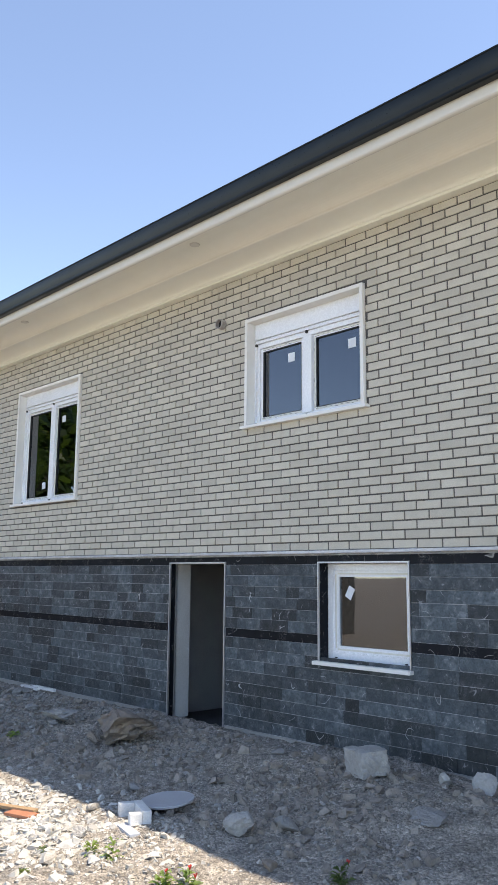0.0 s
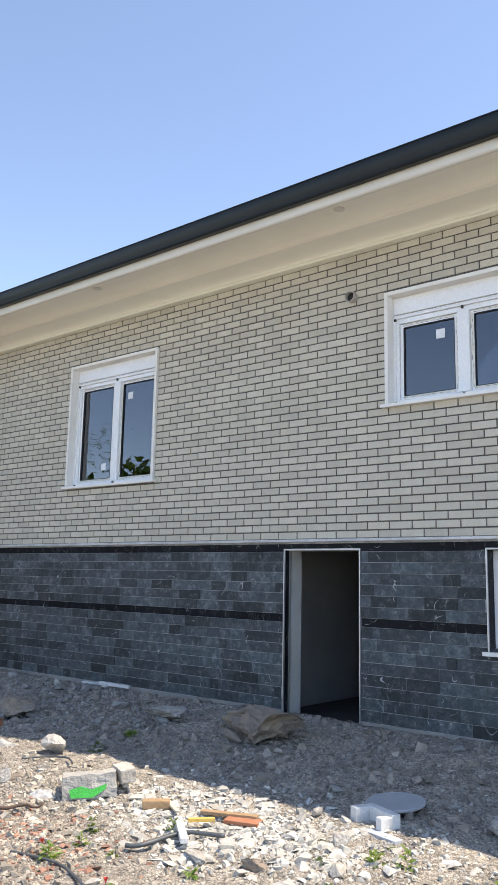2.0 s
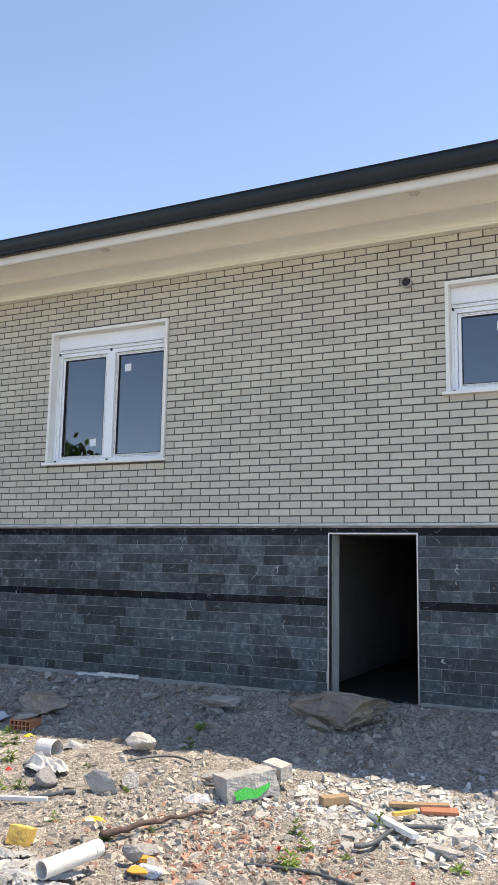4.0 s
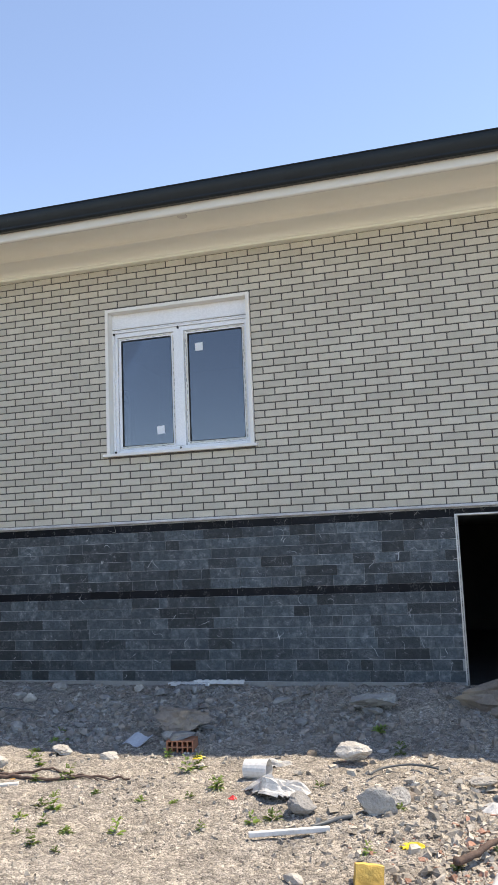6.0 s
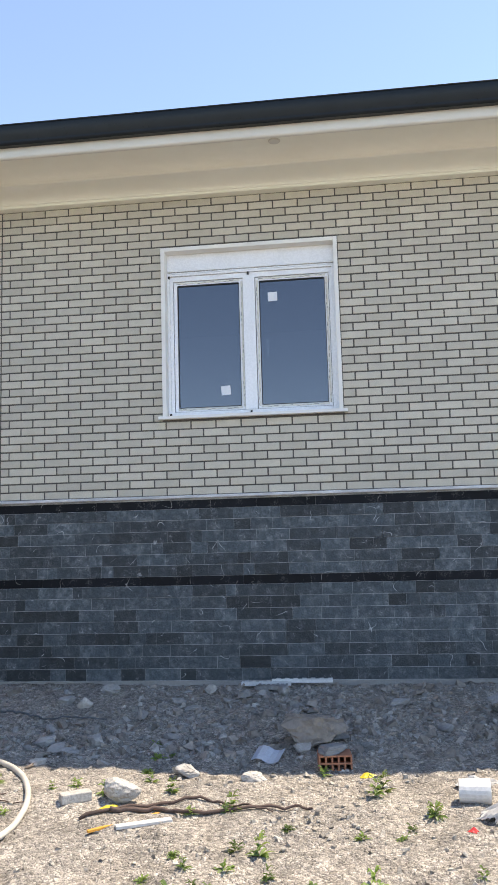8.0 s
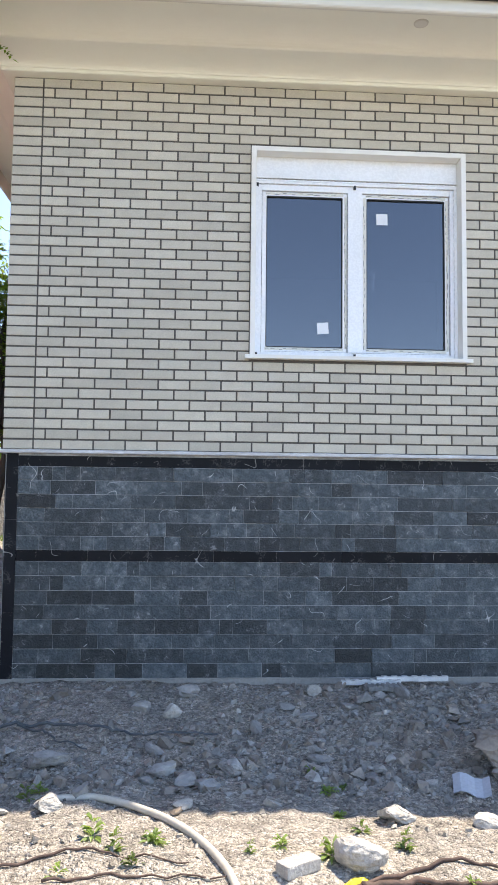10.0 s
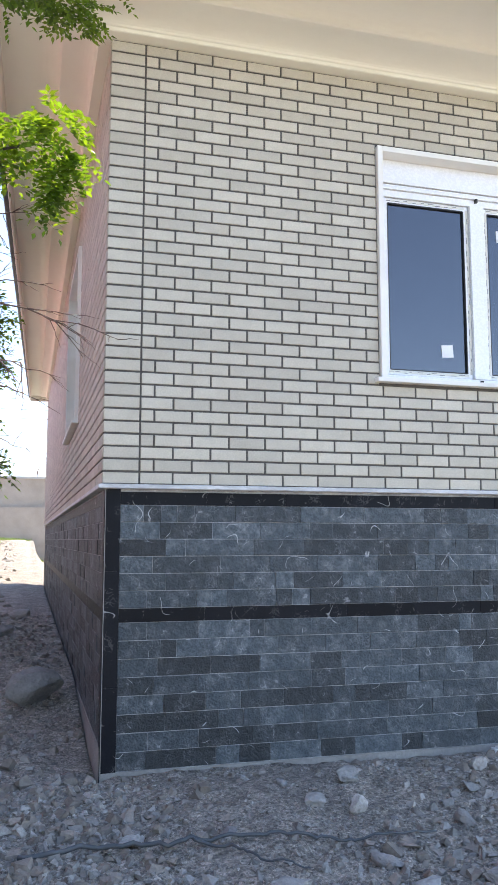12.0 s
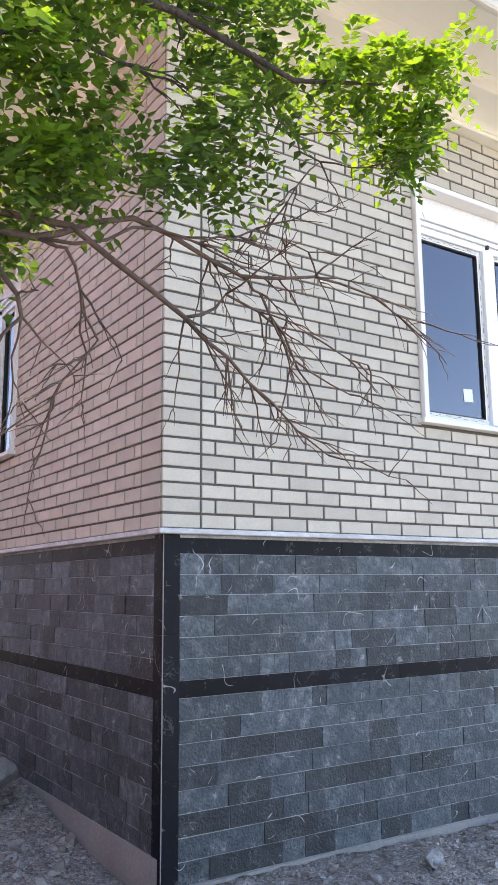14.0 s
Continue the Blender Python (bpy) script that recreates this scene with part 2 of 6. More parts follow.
holes_up = [(a + 0.02, b - 0.02, c - 0.02, d - 0.02) for a, b, c, d in (WIN_L, WIN_R)]
holes_low = [WIN_B, (DOOR[0], DOOR[1], 0.0, DOOR[3])]
wall_front = part("wall_front", wall_shell(0.008, LENGTH, LEDGE - 0.02, BRICK_TOP + 0.25, 0.008, THICK, holes_up, FRONT), MORTAR, label="upper front wall of pale grey-beige brick with dark joints", kind="structure", category="wall")
wall_left = part("wall_left", wall_shell(-DEPTH, -THICK, LEDGE - 0.02, BRICK_TOP + 0.25, 0.008, THICK, [(WIN_SIDE[0] + 0.02, WIN_SIDE[1] - 0.02, WIN_SIDE[2] - 0.02, WIN_SIDE[3] - 0.02)], SIDE), MORTAR, label="upper side wall of pale grey-beige brick in shade", kind="structure", category="wall")
plinth_front = part("wall_front_plinth", wall_shell(0.0285, LENGTH, -0.3, LEDGE - 0.02, 0.0285, THICK, holes_low, FRONT), GROUT, label="lower front wall clad in dark grey slate with black bands", kind="structure", category="wall")
plinth_left = part("wall_left_plinth", wall_shell(-DEPTH, -THICK, -0.3, LEDGE - 0.02, 0.0285, THICK, [], SIDE), GROUT, label="lower side wall clad in dark grey slate", kind="structure", category="wall")
part("wall_back", Geo().box(THICK, DEPTH - THICK, -0.3, LENGTH, DEPTH, BRICK_TOP + 0.25), BRICK, label="plain back wall closing the house", kind="structure", category="wall")
part("wall_right", Geo().box(LENGTH - THICK, THICK, -0.3, LENGTH, DEPTH - THICK, BRICK_TOP + 0.25), BRICK, label="plain end wall closing the house", kind="structure", category="wall")

# inside: floors, partitions, ceiling
part("floor_upper", Geo().box(THICK, THICK, 1.80, LENGTH - THICK, DEPTH - THICK, 1.98), PLASTER, label="bare concrete floor slab above the basement", kind="structure", category="floor")
# basement floor and most partitions take the cement with painted-in shade
part("floor_basement", Geo().box(THICK, 0.06, 0.05, LENGTH - THICK, DEPTH - THICK, 0.16), SHADE_CEMENT, label="bare cement basement floor behind the doorway", kind="structure", category="floor")
part("ceiling", Geo().box(THICK, THICK, BRICK_TOP, LENGTH - THICK, DEPTH - THICK, BRICK_TOP + 0.15), PLASTER, label="plastered ceiling of the upper rooms", kind="structure", category="ceiling")
part("partition_wall", Geo().box(6.35, THICK, 0.16, 6.50, 6.0, 1.80).box(4.70, 5.85, 0.16, 6.35, 6.0, 1.80).box(8.9, THICK, 0.16, 9.05, 6.0, 1.80).box(6.5, 4.0, 0.16, 8.9, 4.15, 1.80), SHADE_CEMENT, label="grey plastered basement partition walls", kind="structure", category="wall")
part("partition_wall_passage", Geo().box(4.56, THICK + 0.022, 0.16, 4.70, 6.0, 1.80), PLASTER, label="smooth grey plastered wall beside the basement doorway", kind="structure", category="wall")
part("partition_wall_upper", Geo().box(4.6, THICK, 1.98, 4.75, 5.0, BRICK_TOP).box(9.0, THICK, 1.98, 9.15, 5.0, BRICK_TOP).box(THICK, 5.0, 1.98, LENGTH - THICK, 5.15, BRICK_TOP), PLASTER, label="plastered upper room partition walls", kind="structure", category="wall")


# ---- eaves, gutter, ledge: profiles carried round the house ----
def ring(profile, closed=False):
    """Sweep a profile of (distance out from the wall, height) round the four corners of the house."""
    g = Geo()
    for d, z in profile:
        g.v += [(-d * 0.84, -d, z), (-d * 0.42, DEPTH + d, z), (LENGTH + d, DEPTH + d, z), (LENGTH + d, -d, z)]
    n = len(profile)
    for i in range(n if closed else n - 1):
        j = (i + 1) % n
        for k in range(4):
            q = (k + 1) % 4
            g.f.append((4 * i + k, 4 * i + q, 4 * j + q, 4 * j + k))
    return g


def cove(d0, z0, d1, z1, n=7):
    """A hollow quarter round from the lower inner edge to the upper outer one."""
    return [(d0 + (d1 - d0) * (1 - math.cos(a)), z0 + (z1 - z0) * math.sin(a)) for a in (math.pi / 2 * i / n for i in range(n + 1))]


soffit = part("soffit", ring([(-0.05, 4.535), (0.080, 4.535), (0.085, 4.540), (0.085, 4.558)] + cove(0.095, 4.562, 0.30, 4.628, 9) + [(0.335, 4.630)] + cove(0.345, 4.638, 0.52, 4.733, 9) + [(0.85, 4.735), (0.85, 4.80), (-0.05, 4.80)]), CREAM, label="cream painted eaves soffit with two hollow mouldings", kind="structure", category="soffit")
part("fascia", ring([(0.82, 4.640), (0.826, 4.624), (0.836, 4.616), (0.85, 4.614), (0.864, 4.617), (0.874, 4.626), (0.878, 4.642), (0.878, 4.80), (0.82, 4.80)], True), FASCIA, label="cream fascia board with a rounded lower edge under the gutter", kind="structure", category="fascia")
lip = [(0.980 + 0.007 * math.cos(a), 4.849 + 0.007 * math.sin(a)) for a in (math.pi * (i / 8 - 0.5) for i in range(9))]
front = [(0.955 + 0.025 * math.sin(t * math.pi / 2), 4.725 + 0.117 * t) for t in (i / 8 for i in range(9))]
part("gutter", ring([(0.88, 4.700), (0.935, 4.694), (0.948, 4.698), (0.954, 4.710)] + front + lip + [(0.970, 4.853), (0.945, 4.725), (0.88, 4.715)], True), BLACK, label="black metal gutter with a rolled lip along the eaves", kind="structure", category="gutter")
roof = Geo()
o, h = 0.90, 4.83
roof.add([(-o * 0.84, -o, h), (LENGTH + o, -o, h), (LENGTH + o, DEPTH + o, h), (-o * 0.42, DEPTH + o, h), (6.2, DEPTH / 2, h + 1.9), (LENGTH - 6.2, DEPTH / 2, h + 1.9)], [(0, 1, 5, 4), (1, 2, 5), (2, 3, 4, 5), (3, 0, 4), (3, 2, 1, 0)])
part("roof", roof, ROOFING, label="low dark hipped roof", kind="structure", category="roof")
part("ledge", ring([(-0.03, 1.823), (0.018, 1.823), (0.022, 1.827), (0.022, 1.845), (0.018, 1.849), (-0.03, 1.849)], True), MARBLE, label="grey marble drip ledge between brick and slate", kind="structure", category="ledge")
part("cement_footing", Geo().box(0.03, 0.018, -0.1, DOOR[0] - 0.012, 0.05, BASE - 0.003).box(DOOR[1] + 0.012, 0.018, -0.1, LENGTH, 0.05, BASE - 0.003).box(0.018, 0.05, -0.1, 0.05, DEPTH, 0.40), CEMENT, label="rough cement footing strip under the slate", kind="structure", category="footing")


# ---- windows ----
def window(name, rect, m, label, post=0.45, stickers=(), shutter=0.147, closed_room=True):
    u0, u1, z0, z1 = rect
    w = empty(name, (0, 0, 0), label, "window", kind="structure")
    put = lambda n, g, mat, lab="", par=w: part(n, Geo().add(g.v, g.f, m), mat, par, lab)
    s = 0.036
    fr = Geo()
    for b in ((u0, -0.03, z0, u0 + s, 0.20, z1), (u1 - s, -0.03, z0, u1, 0.20, z1), (u0 + s, -0.03, z1 - s, u1 - s, 0.20, z1)):
        fr.box(*b, bevel=0.004)
    put("window_surround", fr, SURROUND, "cream-white rendered surround")
    put("window_sill", Geo().box(u0 - 0.035, -0.055, z0 - 0.028, u1 + 0.035, 0.20, z0, bevel=0.004), SURROUND, "pale stone sill")
    # shutter box, frame and sashes stand back in the reveal
    back = m @ Matrix.Translation((0, 0.062, 0))
    put = lambda n, g, mat, lab="", par=w: part(n, Geo().add(g.v, g.f, back), mat, par, lab)
    a, b, top = u0 + s, u1 - s, z1 - s
    sb = top - shutter
    put("shutter_box", Geo().box(a, 0.015, sb, b, 0.13, top, bevel=0.004), PVC, "white roller shutter box")
    put("shutter_rail", Geo().box(a, 0.005, sb - 0.014, b, 0.12, sb - 0.003, bevel=0.002).box(a, 0.02, sb - 0.030, b, 0.12, sb - 0.018, bevel=0.002).box(a, 0.012, sb - 0.052, b, 0.12, sb - 0.034, bevel=0.002), PVC)
    put("shutter_gap", Geo().box(a, 0.03, sb - 0.036, b, 0.12, sb - 0.001), RUBBER)
    ft = sb - 0.054
    f = 0.050
    frame_g = Geo()
    for bx in ((a, 0.03, z0, a + f, 0.10, ft), (b - f, 0.03, z0, b, 0.10, ft), (a + f, 0.03, ft - 0.045, b - f, 0.10, ft), (a + f, 0.03, z0, b - f, 0.10, z0 + f)):
        frame_g.box(*bx, bevel=0.003)
    put("window_frame", frame_g, PVC)
    for q in (a, b - 0.022):
        put("shutter_guide", Geo().box(q, 0.012, z0 + 0.02, q + 0.022, 0.032, sb - 0.054, bevel=0.002), PVC)
    mid = a + (b - a) * post
    put("mullion", Geo().box(mid - 0.054, 0.018, z0 + f, mid + 0.054, 0.10, ft - 0.045, bevel=0.003), PVC)
    zb, zt = z0 + f, ft - 0.045
    for k, (c, d) in enumerate(((a + f, mid - 0.054), (mid + 0.054, b - f))):
        e = 0.038
        sash = Geo()
        for bx in ((c + 0.004, 0.045, zb + 0.004, c + e, 0.085, zt - 0.004), (d - e, 0.045, zb + 0.004, d - 0.004, 0.085, zt - 0.004), (c + e, 0.045, zt - e, d - e, 0.085, zt - 0.004), (c + e, 0.045, zb + 0.004, d - e, 0.085, zb + e)):
            sash.box(*bx, bevel=0.003)
        so = put("sash", sash, PVC)
        seal = Geo()
        for bx in ((c + e - 0.002, 0.043, zb + e, c + e + 0.003, 0.075, zt - e), (d - e - 0.003, 0.043, zb + e, d - e + 0.002, 0.075, zt - e), (c + e + 0.004, 0.043, zt - e - 0.004, d - e - 0.004, 0.075, zt - e + 0.003), (c + e + 0.004, 0.043, zb + e - 0.003, d - e - 0.004, 0.075, zb + e + 0.004)):
            seal.box(*bx)
        put("seal", seal, RUBBER, "", so)
        film, print_g = Geo(), Geo()
        rng = random.Random(k + int(u0 * 100))
        runs = [("v", d - e + 0.016 if k == 0 else c + 0.012, zb + 0.03, zt - 0.03), ("h", zt - 0.026, c + 0.03, d - 0.03), ("h", zb + 0.014, c + 0.03, d - 0.03)]
        if k == 1:
            runs.append(("v", d - 0.028, zb + 0.03, zt - 0.03))
        for way, q, lo, hi in runs:
            film.box(*((q, 0.0425, lo, q + 0.018, 0.0462, hi) if way == "v" else (lo, 0.0425, q, hi, 0.0462, q + 0.018)))
            p = lo
            while p < hi - 0.05:
                n = rng.uniform(0.02, 0.045)
                o = q + rng.choice((0.001, 0.009))
                print_g.box(*((o, 0.0415, p, o + 0.0035, 0.0428, p + n) if way == "v" else (p, 0.0415, o, p + n, 0.0428, o + 0.0035)))
                p += n + rng.uniform(0.008, 0.05)
        fo = put("protective_film", film, FILM, "pale protective film along the sash", so)
        put("printed_marks", print_g, PRINT, "", fo)
        pane = put("pane", Geo().box(c + e, 0.060, zb + e, d - e, 0.066, zt - e), GLASS, "", so)
        pane.visible_shadow = False
        if k == 1:
            x, z = c + e + 0.06, (zb + zt) / 2
            put("window_handle", Geo().box(x - 0.012, 0.075, z - 0.035, x + 0.012, 0.095, z + 0.035, bevel=0.003).box(x - 0.009, 0.096, z - 0.12, x + 0.009, 0.115, z + 0.01, bevel=0.004), PVC, "white plastic handle inside", so)
        if k < len(stickers):
            fx, fz = stickers[k]
            x, z = c + e + fx * (d - c - 2 * e), zb + e + fz * (zt - zb - 2 * e)
            r = Matrix.Translation((x, 0.0575, z)) @ Matrix.Rotation(radians(rng.uniform(-6, 6)), 4, "Y")
            g = Geo().box(-0.042, -0.0012, -0.042, 0.042, 0.0012, 0.042, r)
            put("glass_sticker", g, PAPER, "white square sticker", pane)
    for x, z in ((a + 0.008, z0 + 0.012), (mid - 0.012, z0 + 0.012), (mid - 0.012, ft - 0.022), (a + 0.008, ft - 0.022)):
        put("drain_cap", Geo().box(x, 0.010, z, x + 0.016, 0.03, z + 0.026), RUBBER)
    return w


FILM = surface("cream_film", (0.66, 0.64, 0.55), (0.74, 0.73, 0.66), 30, 0.5, 0.05, 90, speck=0.04)
PRINT = surface("grey_print", (0.13, 0.14, 0.15), (0.2, 0.2, 0.2), 30, 0.6, 0, 90)
PAPER = surface("white_sticker_paper", (0.72, 0.74, 0.77), (0.78, 0.8, 0.82), 20, 0.6, 0, 90, speck=0.04)
window("window_1", WIN_L, FRONT, "white two-sash window with roller shutter box in brick wall", 0.4924, ((0.75, 0.13), (0.20, 0.87)))
window("window_2", WIN_R, FRONT, "shorter white two-sash window with stickers on its panes", 0.4924, ((0.72, 0.82), (0.78, 0.80)))
window("window_3", WIN_SIDE, SIDE, "white side window half hidden behind the tree", 0.4924, ())

# basement window, set back in its slate reveal
bw = empty("window_4", (0, 0, 0), "small white single-pane basement window in slate wall", "window", kind="structure")
u0, u1, z0, z1 = WIN_B
tr = Geo()
for b in ((u0, 0.012, z0, u0 + 0.012, 0.03, z1), (u1 - 0.012, 0.012, z0, u1, 0.03, z1), (u0 + 0.012, 0.012, z1 - 0.012, u1 - 0.012, 0.03, z1)):
    tr.box(*b)
part("metal_edge", tr, METAL, bw, "thin aluminium corner trim")
part("slate_reveal", Geo().box(u0 + 0.001, 0.03, z0, u0 + 0.014, 0.15, z1 - 0.001).box(u1 - 0.014, 0.03, z0, u1 - 0.001, 0.15, z1 - 0.001).box(u0 + 0.014, 0.03, z1 - 0.014, u1 - 0.014, 0.15, z1 - 0.001), BAND, bw, "black stone reveal lining")
part("window_sill", Geo().box(u0 - 0.03, -0.03, z0 - 0.032, u1 + 0.012, 0.16, z0 - 0.001, bevel=0.004), SURROUND, bw, "white stone sill")
fr = Geo()
a, b, c, d = u0 + 0.014, u1 - 0.014, z0, z1 - 0.014
for q in ((a, 0.13, c, a + 0.06, 0.20, d), (b - 0.06, 0.13, c, b, 0.20, d), (a + 0.06, 0.13, d - 0.06, b - 0.06, 0.20, d), (a + 0.06, 0.13, c, b - 0.06, 0.20, c + 0.07)):
    fr.box(*q, bevel=0.003)
part("window_frame", fr, PVC, bw)
sash = Geo()
e = 0.05
a, b, c, d = a + 0.06, b - 0.06, c + 0.07, d - 0.06
for q in ((a, 0.145, c, a + e, 0.19, d), (b - e, 0.145, c, b, 0.19, d), (a + e, 0.145, d - e, b - e, 0.19, d), (a + e, 0.145, c, b - e, 0.19, c + e)):
    sash.box(*q, bevel=0.003)
so = part("sash", sash, PVC, bw)
fg = Geo().box(a + 0.012, 0.142, c + 0.03, a + 0.026, 0.146, d - 0.03).box(a + 0.04, 0.142, d - 0.03, b - 0.03, 0.146, d - 0.016).box(a + 0.04, 0.142, c + 0.014, b - 0.03, 0.146, c + 0.028)
part("protective_film", fg, FILM, so)
pane = part("pane", Geo().box(a + e, 0.160, c + e, b - e, 0.166, d - e), GLASS, so)
pane.visible_shadow = False
r = Matrix.Translation((a + e + 0.11, 0.157, d - e - 0.13)) @ Matrix.Rotation(radians(28), 4, "Y")
part("glass_sticker", Geo().box(-0.034, -0.001, -0.05, 0.034, 0.001, 0.05, r), PAPER, pane, "tilted white sticker")
for x in (a + 0.02, b - 0.06):
    part("drain_cap", Geo().box(x, 0.124, z0 + 0.02, x + 0.022, 0.131, z0 + 0.03), RUBBER, bw)

# doorway: open, no leaf
dw = empty("door_1", (0, 0, 0), "open basement doorway edged in aluminium, no door leaf", "doorway", kind="structure")
u0, u1, z0, z1 = DOOR
for n, q in enumerate(((u0, 0.012, z0, u0 + 0.012, 0.032, z1), (u1 - 0.012, 0.012, z0, u1, 0.032, z1), (u0 + 0.012, 0.012, z1 - 0.012, u1 - 0.012, 0.032, z1), (u0 + 0.014, 0.085, z0, u0 + 0.026, 0.105, z1 - 0.014))):
    part("metal_edge", Geo().box(*q), METAL, dw, "thin aluminium corner trim")
part("slate_reveal", Geo().box(u0 + 0.001, 0.032, z0, u0 + 0.014, 0.085, z1 - 0.001), BAND, dw, "black stone reveal strip")
part("plaster_reveal", Geo().box(u0 + 0.001, 0.105, z0, u0 + 0.02, THICK + 0.02, z1 - 0.001).box(u1 - 0.014, 0.032, z0, u1 - 0.001, THICK + 0.02, z1 - 0.001).box(u0 + 0.02, 0.032, z1 - 0.014, u1 - 0.014, THICK + 0.02, z1 - 0.001), PALE_PLASTER, dw, "pale grey plastered reveal")

# wall pipe stub and soffit lamps
vp = empty("vent_pipe", (5.935, 0, 4.113), "short pale plastic vent pipe stub through the brick wall", "pipe")
ring_g = Geo()
for r0, r1 in ((0.052, 0.044),):
    n = 20
    for k in range(n):
        a0, a1 = 2 * math.pi * k / n, 2 * math.pi * (k + 1) / n
        pt = lambda r, a, y: (r * math.cos(a), y, r * math.sin(a))
        ring_g.quad(pt(r0, a0, -0.06), pt(r0, a1, -0.06), pt(r0, a1, 0.05), pt(r0, a0, 0.05))
        ring_g.quad(pt(r1, a1, -0.06), pt(r1, a0, -0.06), pt(r1, a0, 0.24), pt(r1, a1, 0.24))
        ring_g.quad(pt(r0, a1, -0.06), pt(r0, a0, -0.06), pt(r1, a0, -0.06), pt(r1, a1, -0.06))
part("pipe_wall", ring_g, surface("greyed_plastic", (0.36, 0.33, 0.31), (0.46, 0.43, 0.40), 20, 0.5, 0.1, 80), vp, smooth=False)
# added black disc standing in for the shaded hollow of the pipe
part("pipe_plug", Geo().tube([(0, -0.02, 0), (0, 0.05, 0)], 0.0445, 16), RUBBER, vp)
for x in (2.82, 6.15, 9.48, 12.81):
    sl = empty("soffit_lamp", (x, -0.56, 4.731), "small round unlit lamp flush in the cream soffit", "lamp", group="lamps along the eaves")
    part("lamp_ring", Geo().tube([(0, 0, 0.006), (0, 0, -0.004)], [0.052, 0.048], 24), surface("lamp_ring_paint", (0.62, 0.58, 0.5), (0.66, 0.62, 0.54), 20, 0.5, 0, 80) if x < 3 else bpy.data.materials["lamp_ring_paint"], sl)
    part("lamp_face", Geo().tube([(0, 0, -0.0035), (0, 0, -0.006)], [0.040, 0.038], 24), FASCIA, sl)


# ---- ground ----
def smooth(a, b, t):
    t = max(0.0, min(1.0, (t - a) / (b - a)))
    return t * t * (3 - 2 * t)


def lie(x, y):
    """Lie of the land without its roughness."""
    if y > 0:
        z = 0.25
    elif y > -1.9:
        z = 0.25 + (0.085 - 0.25) * smooth(0, 1.9, -y)
    else:
        z = 0.085 - 0.10 * smooth(1.9, 3.6, -y)
    z += 0.03 * smooth(4.5, 8, x) * smooth(3.0, 1.0, -y)
    side = smooth(0.8, -0.4, x)
    z += side * (0.24 * smooth(0.3, 2.6, y) + 0.10 * smooth(2.6, 12, y) + 0.95 * smooth(10, 34, y))
    z -= 0.05 * smooth(4.5, 7.5, -y)
    return z


def height(x, y):
    near = smooth(16, 9, math.hypot(x - 3, y + 2))
    z = lie(x, y) + 0.05 * noise.noise((x * 0.7, y * 0.7, 3.1)) * near + 0.022 * noise.noise((x * 2.6, y * 2.6, 7.7)) * near + 0.015 * noise.noise((x * 8, y * 8, 1.3)) * near + 0.020 * noise.noise((x * 15, y * 15, 4.0)) * near
    inside = min(x - 0.03, y - 0.03, LENGTH - x, DEPTH - y)
    if inside > 0:
        z = min(z, 0.24 - 4.0 * inside) if inside < 0.12 else -0.24
    if y < 0 and y > -0.5 and x > 0:
        k = smooth(0.5, 0.0, -y)
        z = z * (1 - k) + k * (0.235 + 0.012 * noise.noise((x * 3, 0, 5)))
    if x < 0.03 and x > -0.4 and y > 0:
        k = smooth(-0.4, 0.0, x)
        z = z * (1 - k) + k * (lie(-0.5, y) - 0.03)
    return z


def steps(*spans):
    out = []
    for a, b, s in spans:
        n = max(1, round((b - a) / s))
        out += [a + (b - a) * i / n for i in range(n)]
    return out + [spans[-1][1]]


gx = steps((-900, -60, 120), (-60, -12, 8), (-12, -4, 0.5), (-4, 10, 0.055), (10, 15, 0.2), (15, 60, 5), (60, 900, 120))
gy = steps((-900, -60, 120), (-60, -12, 8), (-12, -5.2, 0.25), (-5.2, 0.3, 0.055), (0.3, 6, 0.12), (6, 40, 1.0), (40, 80, 5), (80, 900, 120))
gg = Geo()
gg.v = [(x, y, height(x, y)) for y in gy for x in gx]
nx = len(gx)
gg.f = [(j * nx + i, j * nx + i + 1, (j + 1) * nx + i + 1, (j + 1) * nx + i) for j in range(len(gy) - 1) for i in range(nx - 1)]
DIRT = surface("dusty_dirt", (0.195, 0.175, 0.15), (0.46, 0.412, 0.352), 5.0, 0.95, 1.0, 40, stain=(0.27, 0.25, 0.225), stain_scale=1.3, stain_amount=0.7)


